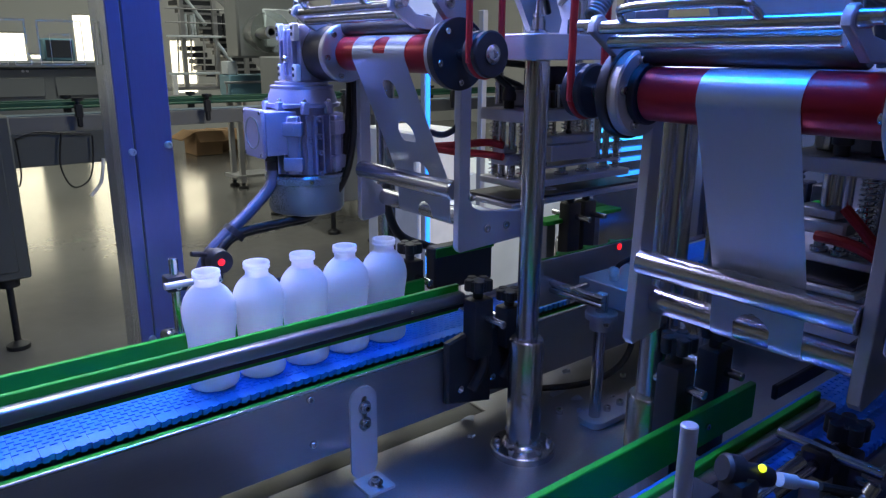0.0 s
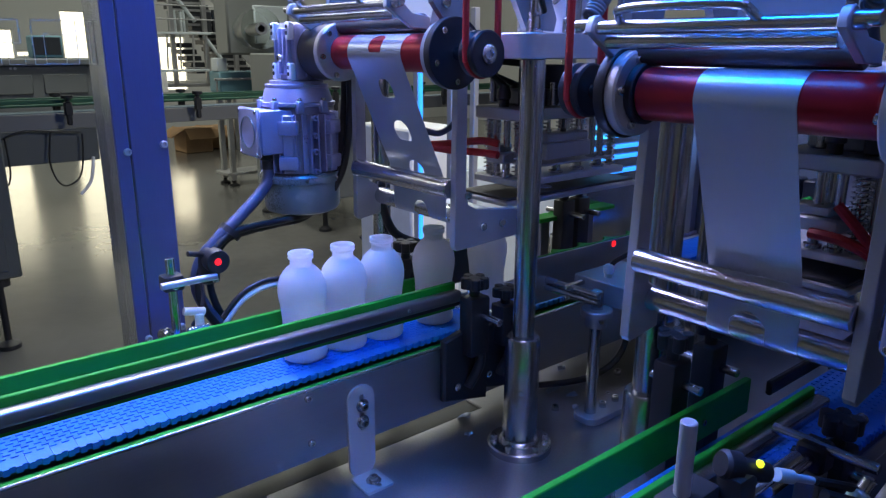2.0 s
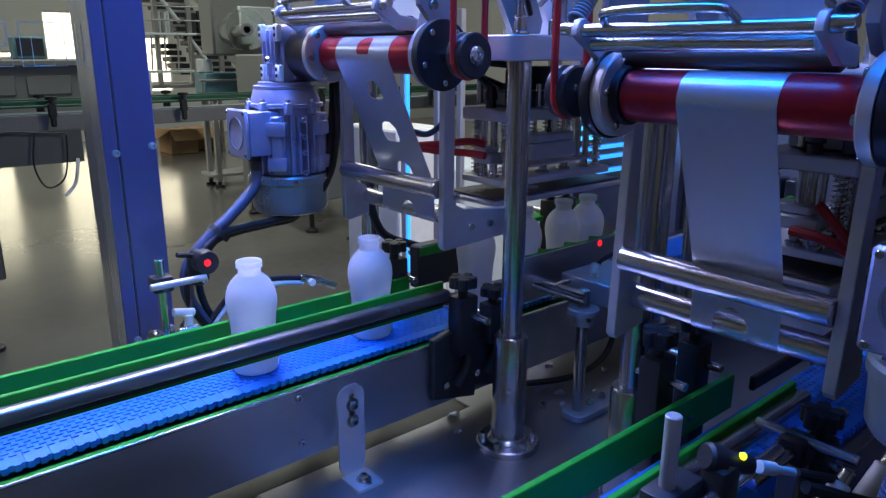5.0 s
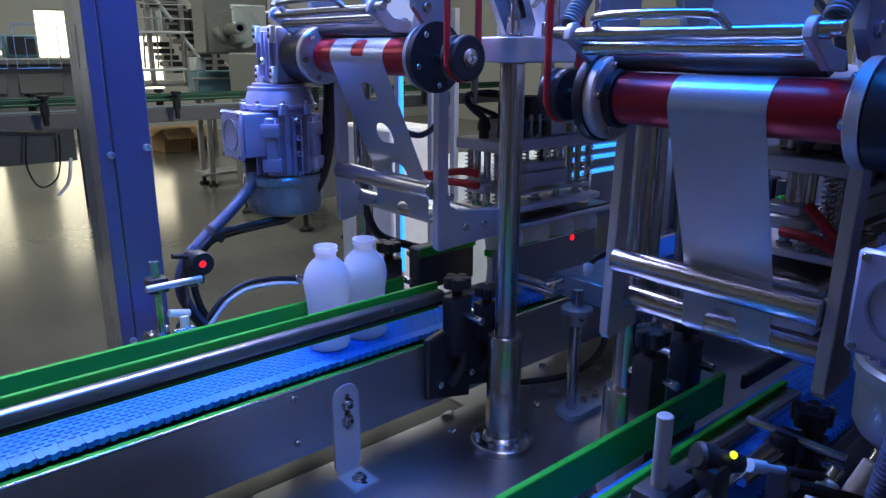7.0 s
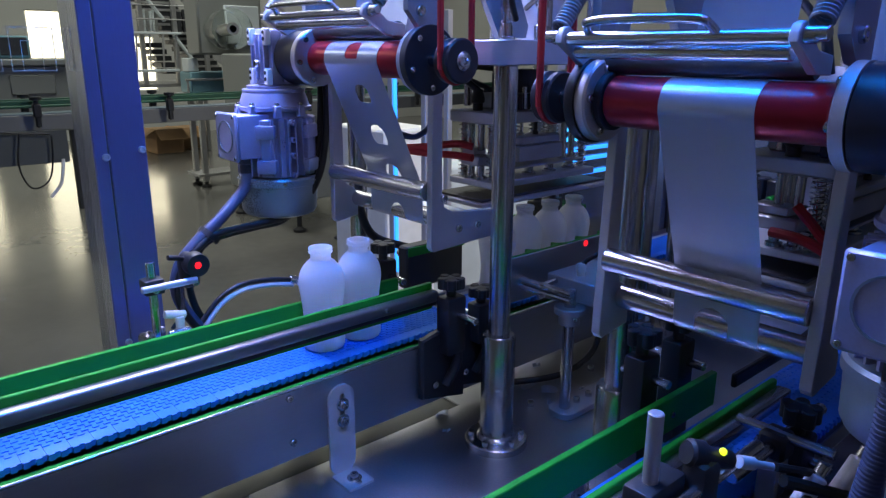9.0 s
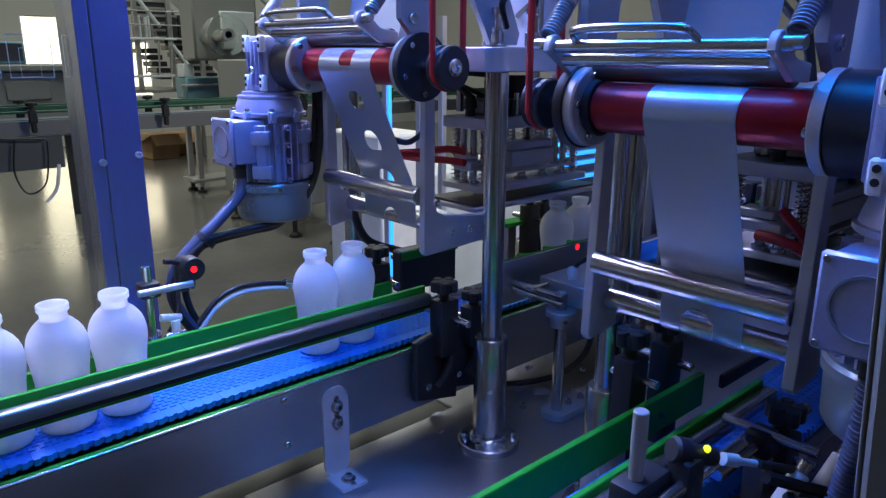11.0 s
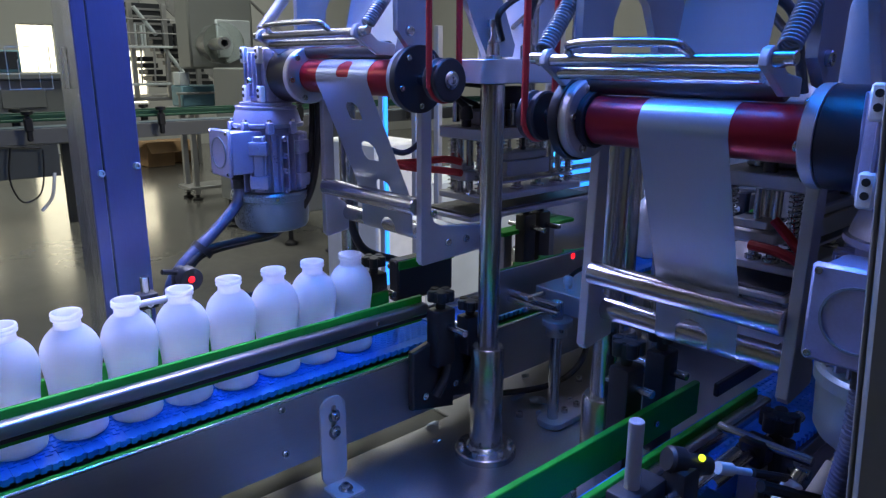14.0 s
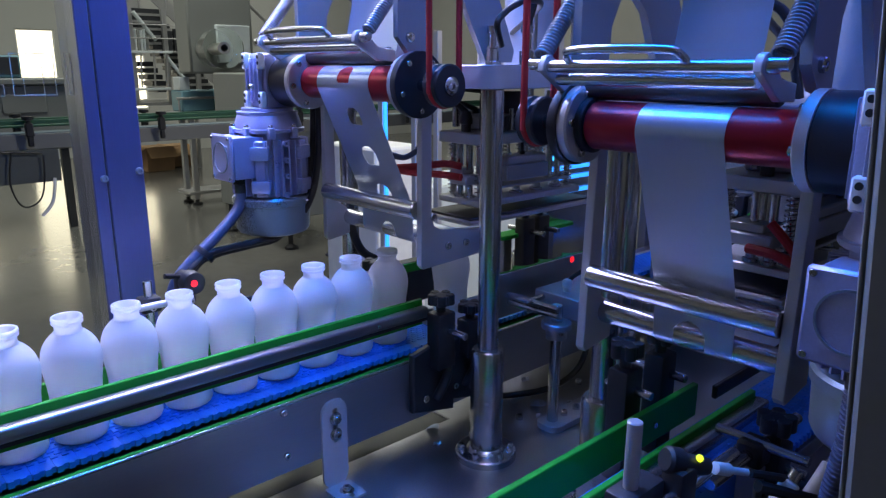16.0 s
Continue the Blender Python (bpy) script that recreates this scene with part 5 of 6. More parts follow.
def sensor_box():
    b = thing("slide_cylinder", (0.18, -0.02, 1.01), "grey aluminium slide cylinder with white air fitting", "air cylinder")
    part("body", box(B(), 0.172, 0.30, -0.055, 0.05, 1.050, 1.088, 0.002), ALU, b)
    part("side_cover", box(B(), 0.171, 0.29, -0.058, -0.0552, 1.02, 1.080, 0.001), ALU, b)
    for x, z in ((0.185, 1.066), (0.275, 1.045)):
        screw(b, (x, -0.058, z), (0, -1, 0), 0.004, 0.003)
    part("fitting", lathe(B(), (0.20, 0.0, 1.0882), (0.20, 0.0, 1.111), [(0, 0), (0.007, 0), (0.007, 0.006), (0.009, 0.008), (0.009, 0.018), (0.006, 0.022), (0, 0.022)], 12), WHITE_P, b)
    part("air_hose", tube(B(), [(0.203, 0.0, 1.104), (0.21, -0.005, 1.115), (0.22, -0.02, 1.128), (0.30, 0.0, 1.13)], 0.004, 8), WIRE, b)
    part("fitting", lathe(B(), (0.27, -0.0582, 1.065), (0.27, -0.08, 1.065), [(0, 0), (0.007, 0), (0.007, 0.006), (0.009, 0.008), (0.009, 0.018), (0.006, 0.022), (0, 0.022)], 12), WHITE_P, b)
    for z in (1.090, 1.070):
        part("piston_rod", rod(B(), (0.125, 0.03, z - 0.012), (0.1718, 0.03, z - 0.012), 0.005, 12), CHROME, b)
    part("laser_spot", lathe(B(), (0.320, 0.0825, 1.108), (0.320, 0.0820, 1.108), [(0, 0), (0.006, 0), (0.005, 0.0005), (0, 0.0005)], 14), LED_RED, comb_front, "red light spot of the sensor")


sensor_box()


# ---- bottles ----
def bottle_master():
    h = 0.158
    out = [(0.0, 0.003), (0.020, 0.0015), (0.027, 0.0), (0.0305, 0.002), (0.0322, 0.006), (0.0325, 0.013), (0.0317, 0.022), (0.0306, 0.034),
           (0.0299, 0.047), (0.0301, 0.060), (0.0312, 0.073), (0.0329, 0.085), (0.0342, 0.094), (0.0347, 0.101), (0.0343, 0.108), (0.0329, 0.1155), (0.0302, 0.123),
           (0.0262, 0.1295), (0.0212, 0.1350), (0.0172, 0.1385)]
    inner = [(0.0195, 0.1345), (0.0245, 0.1285), (0.0285, 0.122), (0.0325, 0.108), (0.0325, 0.100), (0.0284, 0.060), (0.0283, 0.047), (0.0308, 0.013), (0.0250, 0.004), (0.0, 0.005)]
    rim = [(0.0154, 0.1405), (0.0152, 0.1450), (0.0154, 0.1478), (0.0174, 0.1490), (0.0180, 0.1510), (0.0169, 0.1526), (0.0169, 0.1534), (0.0180, 0.1546), (0.0178, 0.1562), (0.0172, 0.1578), (0.0162, 0.158), (0.0150, 0.1576), (0.0140, 0.1560)]
    b = thing("bottle", (0, 0, 0), "milky white empty plastic bottle standing on the blue belt", "bottle", "bottles")
    part("body", lathe(B(), (0, 0, 0), (0, 0, h), out + [(0.0150, 0.1386)] + inner, 40), HDPE, b)
    part("neck", lathe(B(), (0, 0, 0), (0, 0, h), [(0.0140, 0.13865), (0.0166, 0.13865)] + rim + [(0.0140, 0.13865)], 40), HDPE, b, "ribbed bottle neck")
    return b


BX, BY = 0.169, 0.158
bottle_a1 = bottle_master()


spare = [copy_thing(bottle_a1, pose(-1.5 - 0.1 * i, BX, BELT_Z)) for i in range(14)]


def next_bottle():
    return spare.pop(0)


# ---- second conveyor ----
def conveyor_two():
    c = thing("conveyor", (0.2, -0.34, TABLE_Z), "second conveyor with green guide rails on the machine table", "conveyor")
    part("guide_rail", box(B(), -0.75, 0.092, -0.312, -0.303, 1.006, 1.054, 0.0012), GREEN, c, "green plastic guide plate")
    part("guide_rail", box(B(), -0.75, 0.13, -0.374, -0.366, 1.020, 1.054, 0.0012), GREEN, c, "green plastic guide plate")
    part("guide_profile", box(B(), -0.75, 0.13, -0.394, -0.3745, 1.030, 1.048, 0.004, 2), CHROME, c)
    part("side_plate", box(B(), -0.75, 1.3, -0.300, -0.297, 0.86, 0.975, 0.001), BRUSHED, c)
    part("side_plate", box(B(), -0.75, 1.3, -0.430, -0.427, 0.86, 0.975, 0.001), BRUSHED, c)
    part("belt", belt_links(-0.74, 78, -0.424, -0.303, 0.985), BELT, c, "blue modular belt in shade")
    for x in (-0.6, 0.3, 1.1):
        part("foot", box(B(), x - 0.02, x + 0.02, -0.38, -0.34, TABLE_Z, 0.86, 0.002), ALU, c)
    part("bed", box(B(), -0.75, 1.3, -0.4268, -0.3002, 0.955, 0.972), ALU_DARK, c)
    for x in (-0.015, -0.3):
        screw(c, (x, -0.312, 1.03), (0, -1, 0), 0.004, 0.003)
    part("dark_guide", box(B(), 0.11, 0.5, -0.330, -0.322, 1.03, 1.05, 0.002), BLACK, c)


conveyor_two()
for x, y, z in ((-0.022, -0.262, 1.098), (0.075, -0.255, 1.090), (0.02, -0.44, 1.05)):
    guide_bracket(x, y, TABLE_Z + 0.0005, z, False, 1, "guide brackets by the second conveyor", 0.05, 0.034)


def rod_clamp_sensor(x, y, ztop, low, sx, sy, sz, led, label, arm_z, tilt=0.0):
    """A vertical rod with a cross clamp, an arm and a round light sensor."""
    s = thing("light_sensor", (x, y, low), label, "sensor", "light sensors")
    part("rod", rod(B(), (x, y, low), (x, y, ztop), 0.0062, 16), CHROME, s)
    c = part("clamp", box(B(), x - 0.014, x + 0.014, y - 0.013, y + 0.013, arm_z - 0.012, arm_z + 0.010, 0.003, 2), BLACK, s, "black rod clamp")
    part("arm", rod(B(), (x - 0.020, y - 0.016, arm_z), (sx, y - 0.016, arm_z), 0.005, 14), ALU, s)
    screw(c, (x, y - 0.013, arm_z - 0.004), (0, -1, 0), 0.005, 0.004)
    h = part("holder", box(B(), sx - 0.014, sx + 0.014, sy + 0.002, sy + 0.024, arm_z - 0.018, sz + 0.008, 0.007, 3), BLACK, s)
    part("head", lathe(B(), (sx + 0.004, sy - 0.016, sz), (sx + 0.004, sy + 0.03, sz), [(0, 0.002), (0.006, 0.002), (0.010, 0), (0.0165, 0), (0.0175, 0.002), (0.0175, 0.020), (0.012, 0.022), (0.012, 0.046), (0, 0.046)], 24), BLACK, s)
    part("lens", lathe(B(), (sx + 0.004, sy - 0.0145, sz), (sx + 0.004, sy - 0.0155, sz), [(0, 0), (0.0050, 0), (0.0046, 0.001), (0, 0.0015)], 18), led, s, "lit sensor lens")
    part("lever", tube(B(), [(sx - 0.008, sy + 0.005, sz + 0.008), (sx - 0.022, sy + 0.0, sz + 0.013), (sx - 0.034, sy - 0.002, sz + 0.016)], 0.004, 8), BLACK, s)
    screw(s, (sx + 0.004, sy + 0.002, arm_z - 0.010), (0, -1, 0), 0.005, 0.004)
    part("lead", tube(B(), [(sx + 0.004, sy + 0.046, sz), (sx + 0.006, sy + 0.06, sz - 0.03), (sx - 0.008, sy + 0.03, sz - 0.075), (sx - 0.03, sy + 0.02, sz - 0.10)], 0.003, 8), WIRE, s)
    return s


rod_clamp_sensor(-0.424, 0.272, 1.172, 0.90, -0.365, 0.272, 1.158, LED_RED, "red-lit round light sensor on a clamped steel rod", 1.138)
fitting = thing("air_valve", (-0.41, 0.262, 1.05), "small chromed air valve with white fittings on the rod", "valve")
part("body", rod(B(), (-0.415, 0.25, 1.066), (-0.385, 0.25, 1.066), 0.007, 12), CHROME, fitting)
part("knob", lathe(B(), (-0.44, 0.258, 1.068), (-0.452, 0.25, 1.068), [(0, 0), (0.010, 0), (0.011, 0.004), (0.011, 0.010), (0.008, 0.013), (0, 0.013)], 14), CHROME, fitting)
part("elbow", rod(B(), (-0.395, 0.258, 1.056), (-0.395, 0.258, 1.088), 0.0065, 12), WHITE_P, fitting)
part("elbow", rod(B(), (-0.415, 0.262, 1.094), (-0.385, 0.262, 1.088), 0.006, 12), WHITE_P, fitting)


def near_sensor():
    s = thing("light_sensor", (-0.271, -0.439, 1.05), "round sensor with yellow light on a clamped grey rod", "sensor", "light sensors")
    part("rod", rod(B(), (-0.271, -0.439, 0.86), (-0.271, -0.439, 1.176), 0.0068, 20), ALU, s)
    c = part("clamp", box(B(), -0.292, -0.235, -0.453, -0.425, 1.088, 1.112, 0.004, 2), BLACK, s, "black rod clamp")
    screw(c, (-0.285, -0.453, 1.10), (0, -1, 0), 0.006, 0.003)
    part("arm", rod(B(), (-0.285, -0.462, 1.097), (-0.12, -0.462, 1.097), 0.006, 14), CHROME, s)
    part("head", lathe(B(), (-0.232, -0.448, 1.128), (-0.186, -0.474, 1.112), [(0, 0), (0.010, 0), (0.0125, 0.003), (0.0125, 0.016), (0.009, 0.018), (0.009, 0.040), (0.008, 0.046), (0, 0.046)], 20), BLACK, s)
    part("light", lathe(B(), (-0.2085, -0.4690, 1.1285), (-0.2090, -0.4705, 1.1300), [(0, 0), (0.0035, 0), (0.003, 0.002), (0, 0.003)], 12), LED_YELLOW, s, "small yellow light")
    part("plug", lathe(B(), (-0.186, -0.474, 1.112), (-0.150, -0.492, 1.100), [(0, 0), (0.006, 0), (0.006, 0.016), (0.0035, 0.020), (0.0035, 0.038), (0, 0.038)], 14), PALE, s)
    part("lead", tube(B(), [(-0.150, -0.492, 1.100), (-0.11, -0.51, 1.085), (-0.06, -0.50, 1.05), (0.0, -0.47, 1.02)], 0.004, 8), WIRE, s)
    part("holder", box(B(), -0.236, -0.206, -0.470, -0.446, 1.075, 1.122, 0.006, 2), BLACK, s)


near_sensor()


def near_clutter():
    r = thing("cross_rods", (0.0, -0.44, 1.04), "steel cross rods and clamps beside the second conveyor", "rods")
    part("rod", rod(B(), (-0.02, -0.50, 1.062), (-0.02, -0.395, 1.062), 0.006, 14), CHROME, r)
    part("rod", rod(B(), (-0.12, -0.44, 1.05), (0.10, -0.44, 1.05), 0.007, 14), CHROME, r)
    part("clamp", box(B(), -0.035, -0.005, -0.455, -0.425, 1.035, 1.066, 0.004), BLACK, r)
    part("post", box(B(), -0.032, -0.008, -0.452, -0.428, TABLE_Z, 1.0348, 0.003), ALU_DARK, r)
    for pts, rr, m in (
            ([(-0.15, -0.50, 1.09), (-0.08, -0.54, 1.06), (-0.02, -0.56, 1.03), (0.08, -0.54, 0.95)], 0.006, WIRE),
            ([(-0.24, -0.56, 1.06), (-0.16, -0.53, 1.07), (-0.08, -0.50, 1.05), (0.02, -0.52, 1.0)], 0.007, WIRE),
            ([(-0.22, -0.53, 1.05), (-0.14, -0.50, 1.055), (-0.05, -0.53, 1.03), (0.05, -0.56, 0.98)], 0.004, WHITE_P)):
        solo("cable", tube(B(), pts, rr, 8), m, "loose cable running beside the second conveyor", "cable", "loose cables", at=pts[0])
    for x, y in ((-0.13, -0.505), (-0.07, -0.52)):
        v = thing("air_fitting", (x, y, 1.04), "pale push-in air fitting among the cables", "fitting", "air fittings")
        part("body", rod(B(), (x, y, 1.05), (x + 0.02, y - 0.01, 1.085), 0.009, 14), WHITE_P, v)
        part("collar", rod(B(), (x + 0.0202, y - 0.0101, 1.0853), (x + 0.026, y - 0.013, 1.096), 0.0065, 12), CHROME, v)
    tr = thing("cable_tray", (-0.05, -0.56, TABLE_Z), "dark cable tray on the machine table", "tray")
    part("tray", box(B(), -0.30, 0.5, -0.66, -0.455, 0.985, 1.0, 0.003), DARK_STEEL, tr)
    for x in (-0.25, 0.45):
        part("leg", box(B(), x - 0.015, x + 0.015, -0.60, -0.57, TABLE_Z, 0.9848, 0.002), ALU_DARK, tr)
    # ribbed conduit of the second motor
    pts = [(-0.179, -0.578, 1.226), (-0.182, -0.578, 1.18), (-0.185, -0.572, 1.12), (-0.21, -0.56, 1.07), (-0.15, -0.55, 1.03)]
    cd = thing("conduit", pts[0], "ribbed grey cable conduit hanging from the second motor", "conduit", "conduits")
    part("core", tube(B(), pts, 0.0085, 12), CABLE, cd)
    ribs = B()
    V = [Vector(p) for p in pts]
    for i in range(len(V) - 1):
        n = max(2, int((V[i + 1] - V[i]).length / 0.004))
        for k in range(n):
            p = V[i].lerp(V[i + 1], k / n)
            d = (V[i + 1] - V[i]).normalized()
            lathe(ribs, p, p + d * 0.002, [(0.008, 0), (0.0102, 0.0004), (0.0102, 0.0016), (0.008, 0.002)], 12)
    part("ribs", ribs, CABLE, cd)


near_clutter()


# ---- motor conduits at the frame post ----
def motor_conduits():
    a = [(-0.215, 0.382, 1.262), (-0.225, 0.377, 1.235), (-0.272, 0.365, 1.198), (-0.316, 0.36, 1.167), (-0.350, 0.36, 1.131), (-0.358, 0.36, 1.087), (-0.340, 0.35, 1.040), (-0.31, 0.34, 1.0), (-0.25, 0.33, 0.95)]
    b = [(-0.08, 0.345, 1.45), (-0.085, 0.335, 1.35), (-0.105, 0.335, 1.25), (-0.145, 0.36, 1.188), (-0.206, 0.36, 1.178), (-0.257, 0.36, 1.176), (-0.300, 0.355, 1.170), (-0.335, 0.35, 1.145), (-0.356, 0.35, 1.115), (-0.360, 0.345, 1.075), (-0.338, 0.34, 1.030), (-0.30, 0.33, 0.99)]
    c = [(-0.08, 0.355, 1.44), (-0.09, 0.350, 1.33), (-0.112, 0.352, 1.24), (-0.150, 0.372, 1.178), (-0.21, 0.372, 1.170), (-0.262, 0.372, 1.166), (-0.30, 0.37, 1.158), (-0.326, 0.365, 1.13), (-0.337, 0.36, 1.09), (-0.325, 0.35, 1.04), (-0.29, 0.34, 1.0)]
    for pts, r in ((a, 0.0095), (b, 0.006), (c, 0.006)):
        solo("conduit", tube(B(), pts, r, 12), CABLE if r > 0.007 else WIRE, "dark cable conduit curving down from the motor", "conduit", "conduits", at=pts[0])
    t = solo("cable_strap", pipe(B(), (-0.300, 0.364, 1.168), (-0.293, 0.364, 1.175), 0.019, 0.016, 14), WIRE, "black cable tie round the conduits", "cable tie", at=(-0.3, 0.364, 1.17))
    d = [(-0.345, 0.30, 1.055), (-0.316, 0.30, 1.085), (-0.278, 0.30, 1.100), (-0.229, 0.30, 1.098), (-0.19, 0.30, 1.090)]
    h = thing("air_hose", d[0], "grey air hose arching to a chromed push-in fitting", "hose")
    part("hose", tube(B(), d, 0.0042, 10), WIRE, h, "black air hose")
    part("second_hose", tube(B(), [(x + 0.002, y - 0.003, z - 0.0085) for x, y, z in d], 0.0040, 10), PALE, h, "pale grey air hose")
    part("fitting", rod(B(), (-0.192, 0.30, 1.0905), (-0.155, 0.295, 1.078), 0.008, 14), CHROME, h)
    part("nut", rod(B(), (-0.178, 0.282, 1.083), (-0.172, 0.32, 1.083), 0.006, 12), WHITE_P, h)
    part("stub", rod(B(), (-0.154, 0.295, 1.0775), (-0.13, 0.29, 1.066), 0.006, 12), CHROME, h)
    e = [(-0.01, 0.35, 1.24), (-0.02, 0.34, 1.19), (0.0, 0.33, 1.13), (0.06, 0.32, 1.10), (0.12, 0.31, 1.08)]
    solo("cable", tube(B(), e, 0.008, 10), WIRE, "black cable hanging behind the foil stand", "cable", "loose cables", at=e[0])
    f = [(0.42, 0.10, 0.93), (0.33, 0.06, 0.888), (0.25, 0.065, 0.866), (0.17, 0.11, 0.858), (0.13, 0.15, 0.858)]
    solo("cable", tube(B(), f, 0.006, 10), WIRE, "black cable lying on the machine table", "cable", "loose cables", at=f[-1])
    g = [(-0.04, 0.19, 1.33), (0.0, 0.2, 1.322), (0.04, 0.21, 1.338), (0.05, 0.22, 1.37)]
    solo("cable", tube(B(), g, 0.005, 10), CABLE, "grey cable looping to the sealing head", "cable", "loose cables", at=g[0])


motor_conduits()


# ---- scraps, lights behind ----
def scraps():
    random.seed(7)
    for x, y, r in ((-0.011, 0.118, 0.015), (0.180, 0.089, 0.018), (0.191, 0.052, 0.014), (-0.045, 0.068, 0.008), (0.26, 0.14, 0.010), (0.30, 0.10, 0.008), (0.16, 0.02, 0.006)):
        bm = B()
        n = 9
        ring = [bm.verts.new((x + r * (0.8 + 0.4 * random.random()) * math.cos(2 * math.pi * i / n), y + r * 0.7 * (0.7 + 0.5 * random.random()) * math.sin(2 * math.pi * i / n), TABLE_Z + 0.001 + 0.007 * random.random())) for i in range(n)]
        mid = bm.verts.new((x, y, TABLE_Z + 0.003))
        for i in range(n):
            bm.faces.new((ring[i], ring[(i + 1) % n], mid))
        bmesh.ops.solidify(bm, geom=bm.faces[:], thickness=0.0006)
        solo("foil_scrap", bm, FOIL, "crumpled silver foil scrap lying on the table", "foil scrap", "foil scraps", at=(x, y, TABLE_Z))
    for x, y in ((0.13, 0.04), (0.24, 0.01), (0.33, 0.06)):
        p = thing("table_bolt", (x, y, TABLE_Z), "socket-head bolt standing on the table plate", "bolt", "table bolts")
        screw(p, (x, y, TABLE_Z), (0, 0, 1), 0.0065, 0.009)


scraps()
flake_mesh = B()
lathe(flake_mesh, (0, 0, 0), (0, 0, 0.001), [(0, 0), (0.016, 0.0), (0.016, 0.0008), (0, 0.001)], 18)
flake = solo("foil_disc", flake_mesh, FOIL, "punched round foil disc that drops onto the table", "foil disc")


def lights_behind():
    s = thing("light_strip", (0.73, 1.2, 0.70), "slim upright blue light strip on a guard post", "light strip")
    part("holder", box(B(), 0.722, 0.742, 1.205, 1.23, FLOOR_Z, 1.5, 0.002), ALU, s)
    part("tube", box(B(), 0.724, 0.738, 1.195, 1.2045, 0.70, 1.46, 0.002), LED_BLUE, s, "glowing blue light tube")
    g = thing("light_guard", (0.68, 0.34, 0.9), "polished guard sheet with blue reflections built as glowing bars", "guard")
    part("panel", box(B(), 0.54, 0.80, 0.335, 0.34, 0.90, 1.42, 0.002), CHROME, g)
    # glowing bars stand in for blue LED reflections on the sheet
    for z, m in ((1.285, LED_REFLECTION), (1.262, LED_REFLECTION), (1.236, LED_BLUE), (1.212, LED_BLUE), (1.178, LED_BLUE)):
        part("reflection_bar", box(B(), 0.55, 0.79, 0.326, 0.3345, z - 0.004, z + 0.004, 0.001), m, g, "glowing bar in place of a blue light reflection")
    part("edge", box(B(), 0.535, 0.5395, 0.33, 0.342, 0.90, 1.42, 0.001), ALU, g)
    # white boxes added in place of the bright background light
    p = thing("white_cabinet", (1.35, 1.9, FLOOR_Z), "white box standing in for the bright background", "cabinet")
    part("body", box(B(), 1.06, 1.345, 1.7, 2.1, FLOOR_Z + 0.08, 1.13, 0.01), WHITE_P, p)
    part("side_unit", box(B(), 1.346, 2.30, 1.72, 2.1, FLOOR_Z + 0.08, 0.93, 0.01), PALE, p, "pale grey lower unit")
    part("plinth", box(B(), 1.10, 2.26, 1.74, 2.08, FLOOR_Z, FLOOR_Z + 0.078), DARK_STEEL, p)
    for x in (0.95, 1.06):
        q = thing("guard_post", (x, 1.3, FLOOR_Z), "slim aluminium guard post", "post", "guard posts")
        part("profile", box(B(), x - 0.012, x + 0.012, 1.29, 1.315, FLOOR_Z, 1.6, 0.002), ALU, q)


lights_behind()


def rear_guard():
    """An added dark sheet for the darkness behind the second head; it closes the machine there."""
    g = thing("rear_guard", (0.86, -0.35, TABLE_Z), "dark sheet added for the darkness behind the second sealing head", "guard")
    part("panel", box(B(), 0.855, 0.86, -0.95, 0.26, TABLE_Z, 1.40, 0.001), CABINET_DARK, g)
    part("top_rail", box(B(), 0.845, 0.87, -0.95, 0.26, 1.4002, 1.425, 0.002), ALU_DARK, g)
    for y in (-0.94, -0.34, 0.25):
        part("upright", box(B(), 0.830, 0.8545, y - 0.012, y + 0.012, TABLE_Z, 1.40, 0.002), ALU_DARK, g)
    v = thing("valve_bank", (0.80, -0.05, 1.10), "row of black pneumatic valves with pale fittings", "valves")
    part("manifold", box(B(), 0.80, 0.8545, -0.20, 0.12, 1.08, 1.11, 0.003), ALU, v)
    for k in range(7):
        y = -0.18 + 0.044 * k
        part("valve", box(B(), 0.805, 0.850, y - 0.018, y + 0.018, 1.1102, 1.19, 0.003), BLACK_ANO, v)
        part("fitting", rod(B(), (0.8048, y, 1.15), (0.785, y, 1.15), 0.008, 10), WHITE_P if k % 3 else GREEN, v)
        part("air_tube", tube(B(), [(0.786, y, 1.15), (0.76, y + 0.01, 1.14), (0.74, y + 0.02 * (k % 3), 1.08), (0.76, y - 0.01, 0.95), (0.80, y, 0.853)], 0.004, 7), WIRE if k % 2 else CABLE, v)


rear_guard()


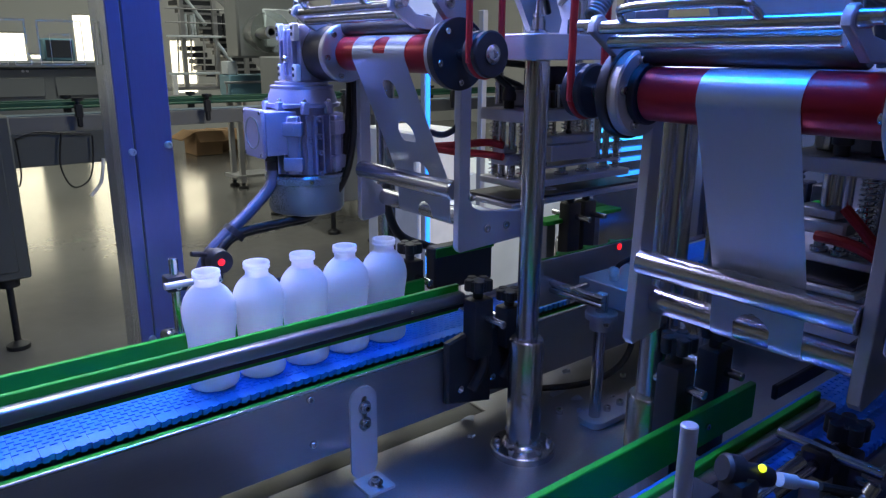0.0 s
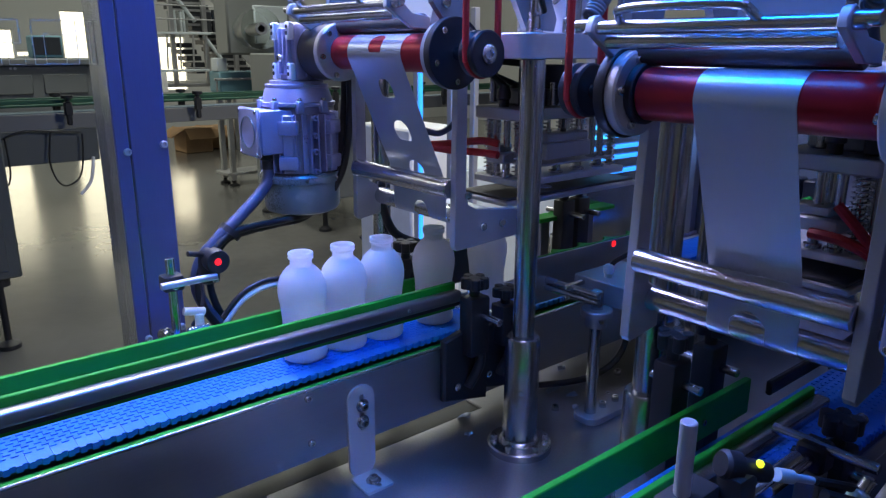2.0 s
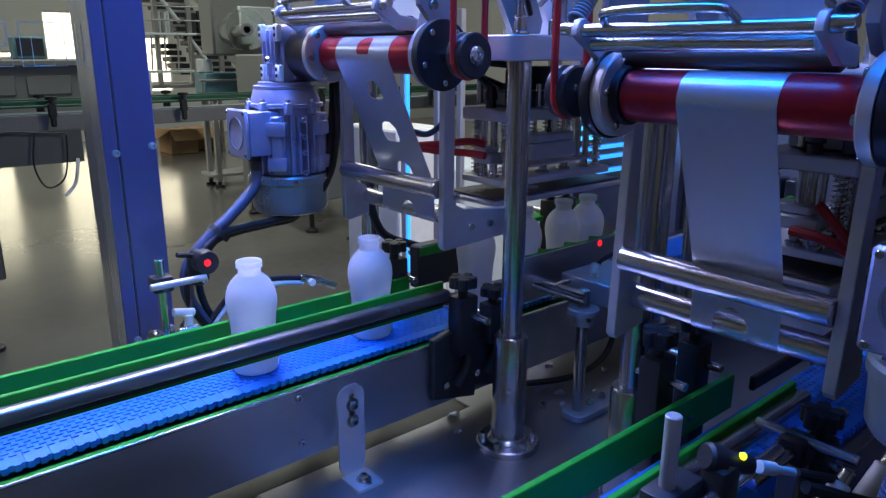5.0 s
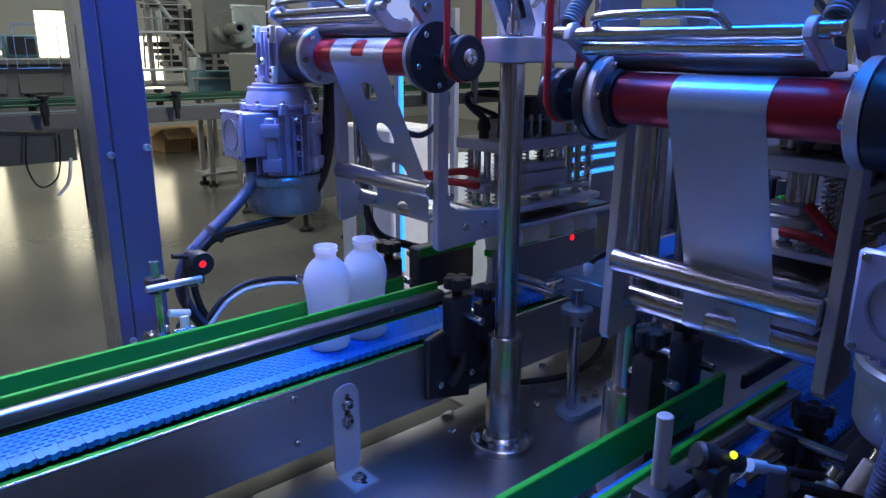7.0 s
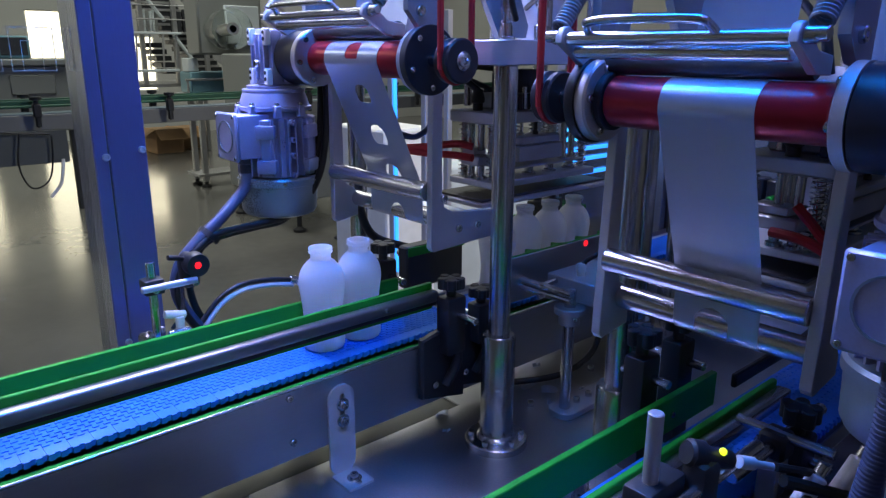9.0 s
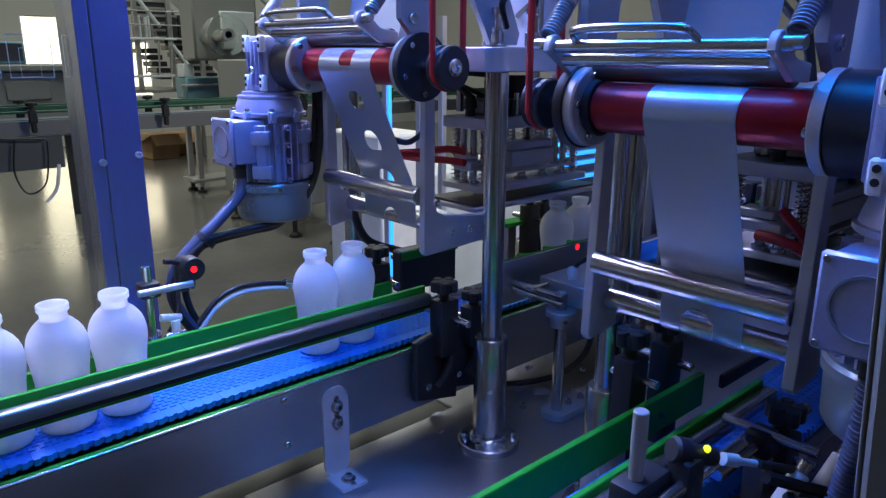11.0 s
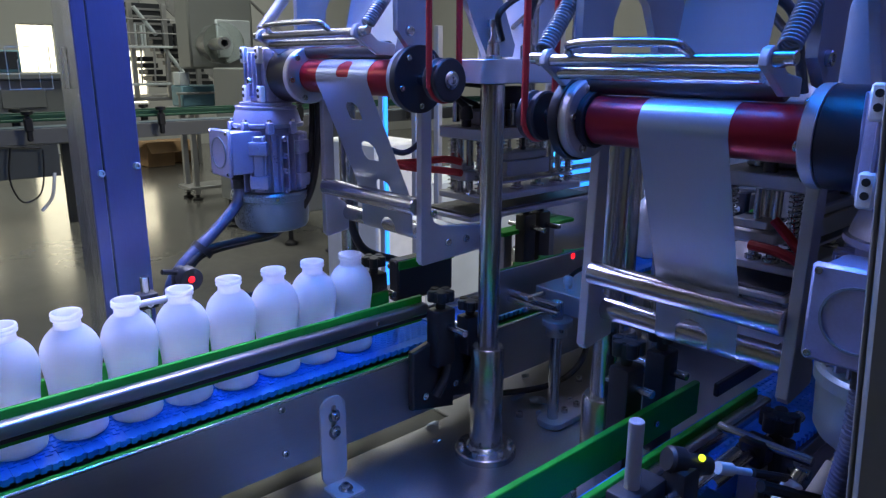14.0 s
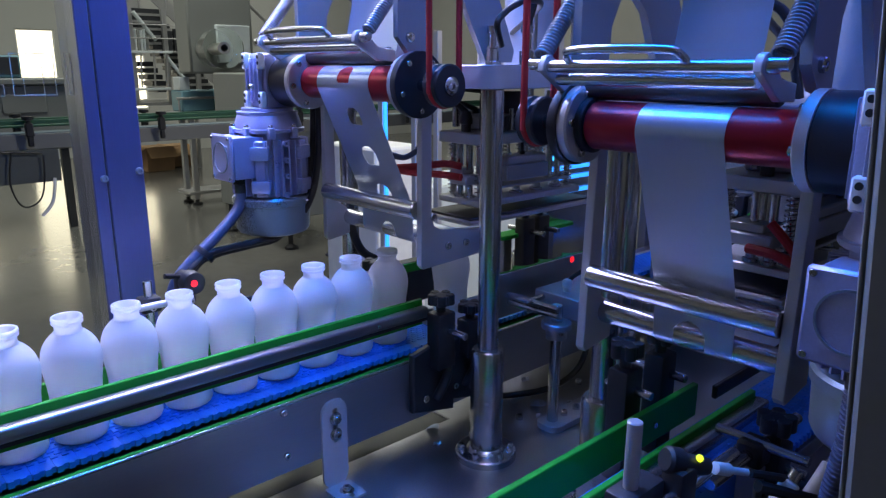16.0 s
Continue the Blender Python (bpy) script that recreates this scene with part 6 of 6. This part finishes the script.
def led_bars():
    """The hood bars whose light falls on the machine."""
    # the last housing belongs to the added fill lamp
    for (x, y, z), L in (((-0.62, -0.12, 2.33), 0.2), ((-0.10, 0.58, 2.33), 0.2), ((0.05, -0.95, 2.28), 0.2), ((-0.95, -0.75, 2.33), 0.2)):
        b = thing("hood_light", (x, y, z), "slim blue-white light bar under the machine hood", "lamp", "hood lights")
        part("housing", box(B(), x - L / 2, x + L / 2, y - 0.035, y + 0.035, z, z + 0.03, 0.003), ALU, b)
    h = thing("machine_hood", (0.3, -0.1, 2.36), "aluminium hood frame over the machine", "hood")
    for y in (-0.9, -0.15, 0.55):
        part("beam", box(B(), -1.3, 1.3, y - 0.02, y + 0.02, 2.365, 2.40, 0.002), ALU, h)
    for x in (-0.40, 1.0):
        part("beam", box(B(), x - 0.02, x + 0.02, -1.0, 0.75, 2.4005, 2.44, 0.002), ALU, h)
    for x, y in ((1.0, -0.9), (1.0, 0.70), (-1.25, 0.70)):
        part("post", box(B(), x - 0.02, x + 0.02, y - 0.02, y + 0.02, FLOOR_Z, 2.364 if y < 0 else 2.40, 0.002), ALU, h)


led_bars()


# ---- what moves ----
def at_x(rows):
    return [(t, pose(x, BX, BELT_Z)) for t, x in rows]


def motions():
    V = 0.121
    walk(belt, [(t, pose(V * t, 0, 0)) for t in range(0, 17)])

    def queue(d):
        return [(0, -0.416 + d), (0.5, -0.375 + d), (1.0, -0.346 + d), (1.5, -0.304 + d), (2.0, -0.277 + d), (2.5, -0.237 + d), (3.0, -0.209 + d), (3.5, -0.167 + d), (4.0, -0.141 + d)]

    # four bottles that pass into the machine, stand under the head and leave
    for i in range(4):
        b = next_bottle()
        k = 4 - i
        d = 0.0685 * k
        rows = [r for r in queue(d) if r[1] <= -0.095]
        t0 = rows[-1][0]
        x0 = rows[-1][1]
        slot = 0.387 - 0.073 * i
        t1 = t0 + (slot - x0) / V
        t = t0 + 0.5
        while t < t1 - 0.3:
            rows.append((round(t, 2), x0 + (t - t0) * V))
            t += 0.5
        rows += [(round(t1, 2), slot), (9.25, slot), (9.5, slot + 0.012)]
        for n in range(1, 14):
            rows.append((9.5 + 0.5 * n, slot + 0.012 + 0.5 * V * n))
        walk(b, at_x([r for r in rows if r[0] <= 16.0]))
    # the one held at the gate, released later
    walk(bottle_a1, at_x(queue(0.0) + [(4.4, -0.141), (9.0, -0.142), (14.0, -0.141), (14.5, -0.106), (14.8, -0.079), (15.2, -0.022), (15.6, 0.029), (16.0, 0.077)]))
    b = next_bottle()
    walk(b, at_x([(0, -0.94), (1, -0.822), (2, -0.702), (2.5, -0.641), (3.0, -0.581), (3.5, -0.519), (4.0, -0.460), (5.0, -0.339), (5.8, -0.243), (6.1, -0.210), (9.0, -0.210), (14.0, -0.210),
                  (14.5, -0.175), (15.0, -0.140), (15.5, -0.105), (15.8, -0.085), (16.0, -0.068)]))
    # the later queue
    for i in range(9):
        b = next_bottle()
        d = -0.0695 * i
        late = [(13.0 - n, -0.380 - V * (n - 1)) for n in range(13, 0, -1)] + [(12.3, -0.341), (12.5, -0.314)]
        rows = [(t, x + d) for t, x in late] + [(12.7, -0.294 + d), (13.0, -0.280 + d), (13.5, -0.277 + d), (14.0, -0.276 + d), (14.5, -0.244 + d), (15.0, -0.209 + d), (15.5, -0.176 + d), (16.0, -0.141 + d)]
        walk(b, at_x(rows))
    # sealing head, combs
    hx, hy, hz = head_one.location
    up, dn = pose(hx, hy, hz), pose(hx, hy, hz - 0.050)
    walk(head_one, [(0, up), (6.5, up), (6.62, up), (6.92, dn), (7.2, dn), (7.9, dn), (8.0, dn), (8.2, pose(hx, hy, hz - 0.027)), (8.4, up), (8.6, up), (16, up)])
    for c, s in ((comb_front, 0.050), (comb_back, -0.014)):
        x, y, z = c.location
        o, g = pose(x, y, z), pose(x, y + s, z)
        walk(c, [(0, o), (5.4, o), (5.55, o), (5.9, g), (6.2, g), (8.3, g), (8.45, g), (8.7, o), (8.9, o), (16, o)])
    walk(flake, [(0, pose(0.16, 0.12, 1.228)), (8.5, pose(0.16, 0.12, 1.228)), (8.6, pose(0.16, 0.12, 1.222)), (8.7, pose(0.15, 0.04, 1.13, 40, 20, 0)), (8.8, pose(0.146, 0.03, 0.975, 85, 30, 20)),
                 (8.9, pose(0.185, 0.05, 0.862, 40, 15, 30)), (9.0, pose(0.202, 0.057, TABLE_Z + 0.002, 4, 2, 30)), (9.2, pose(0.202, 0.057, TABLE_Z + 0.002, 4, 2, 30)), (16, pose(0.202, 0.057, TABLE_Z + 0.002, 4, 2, 30))])


motions()
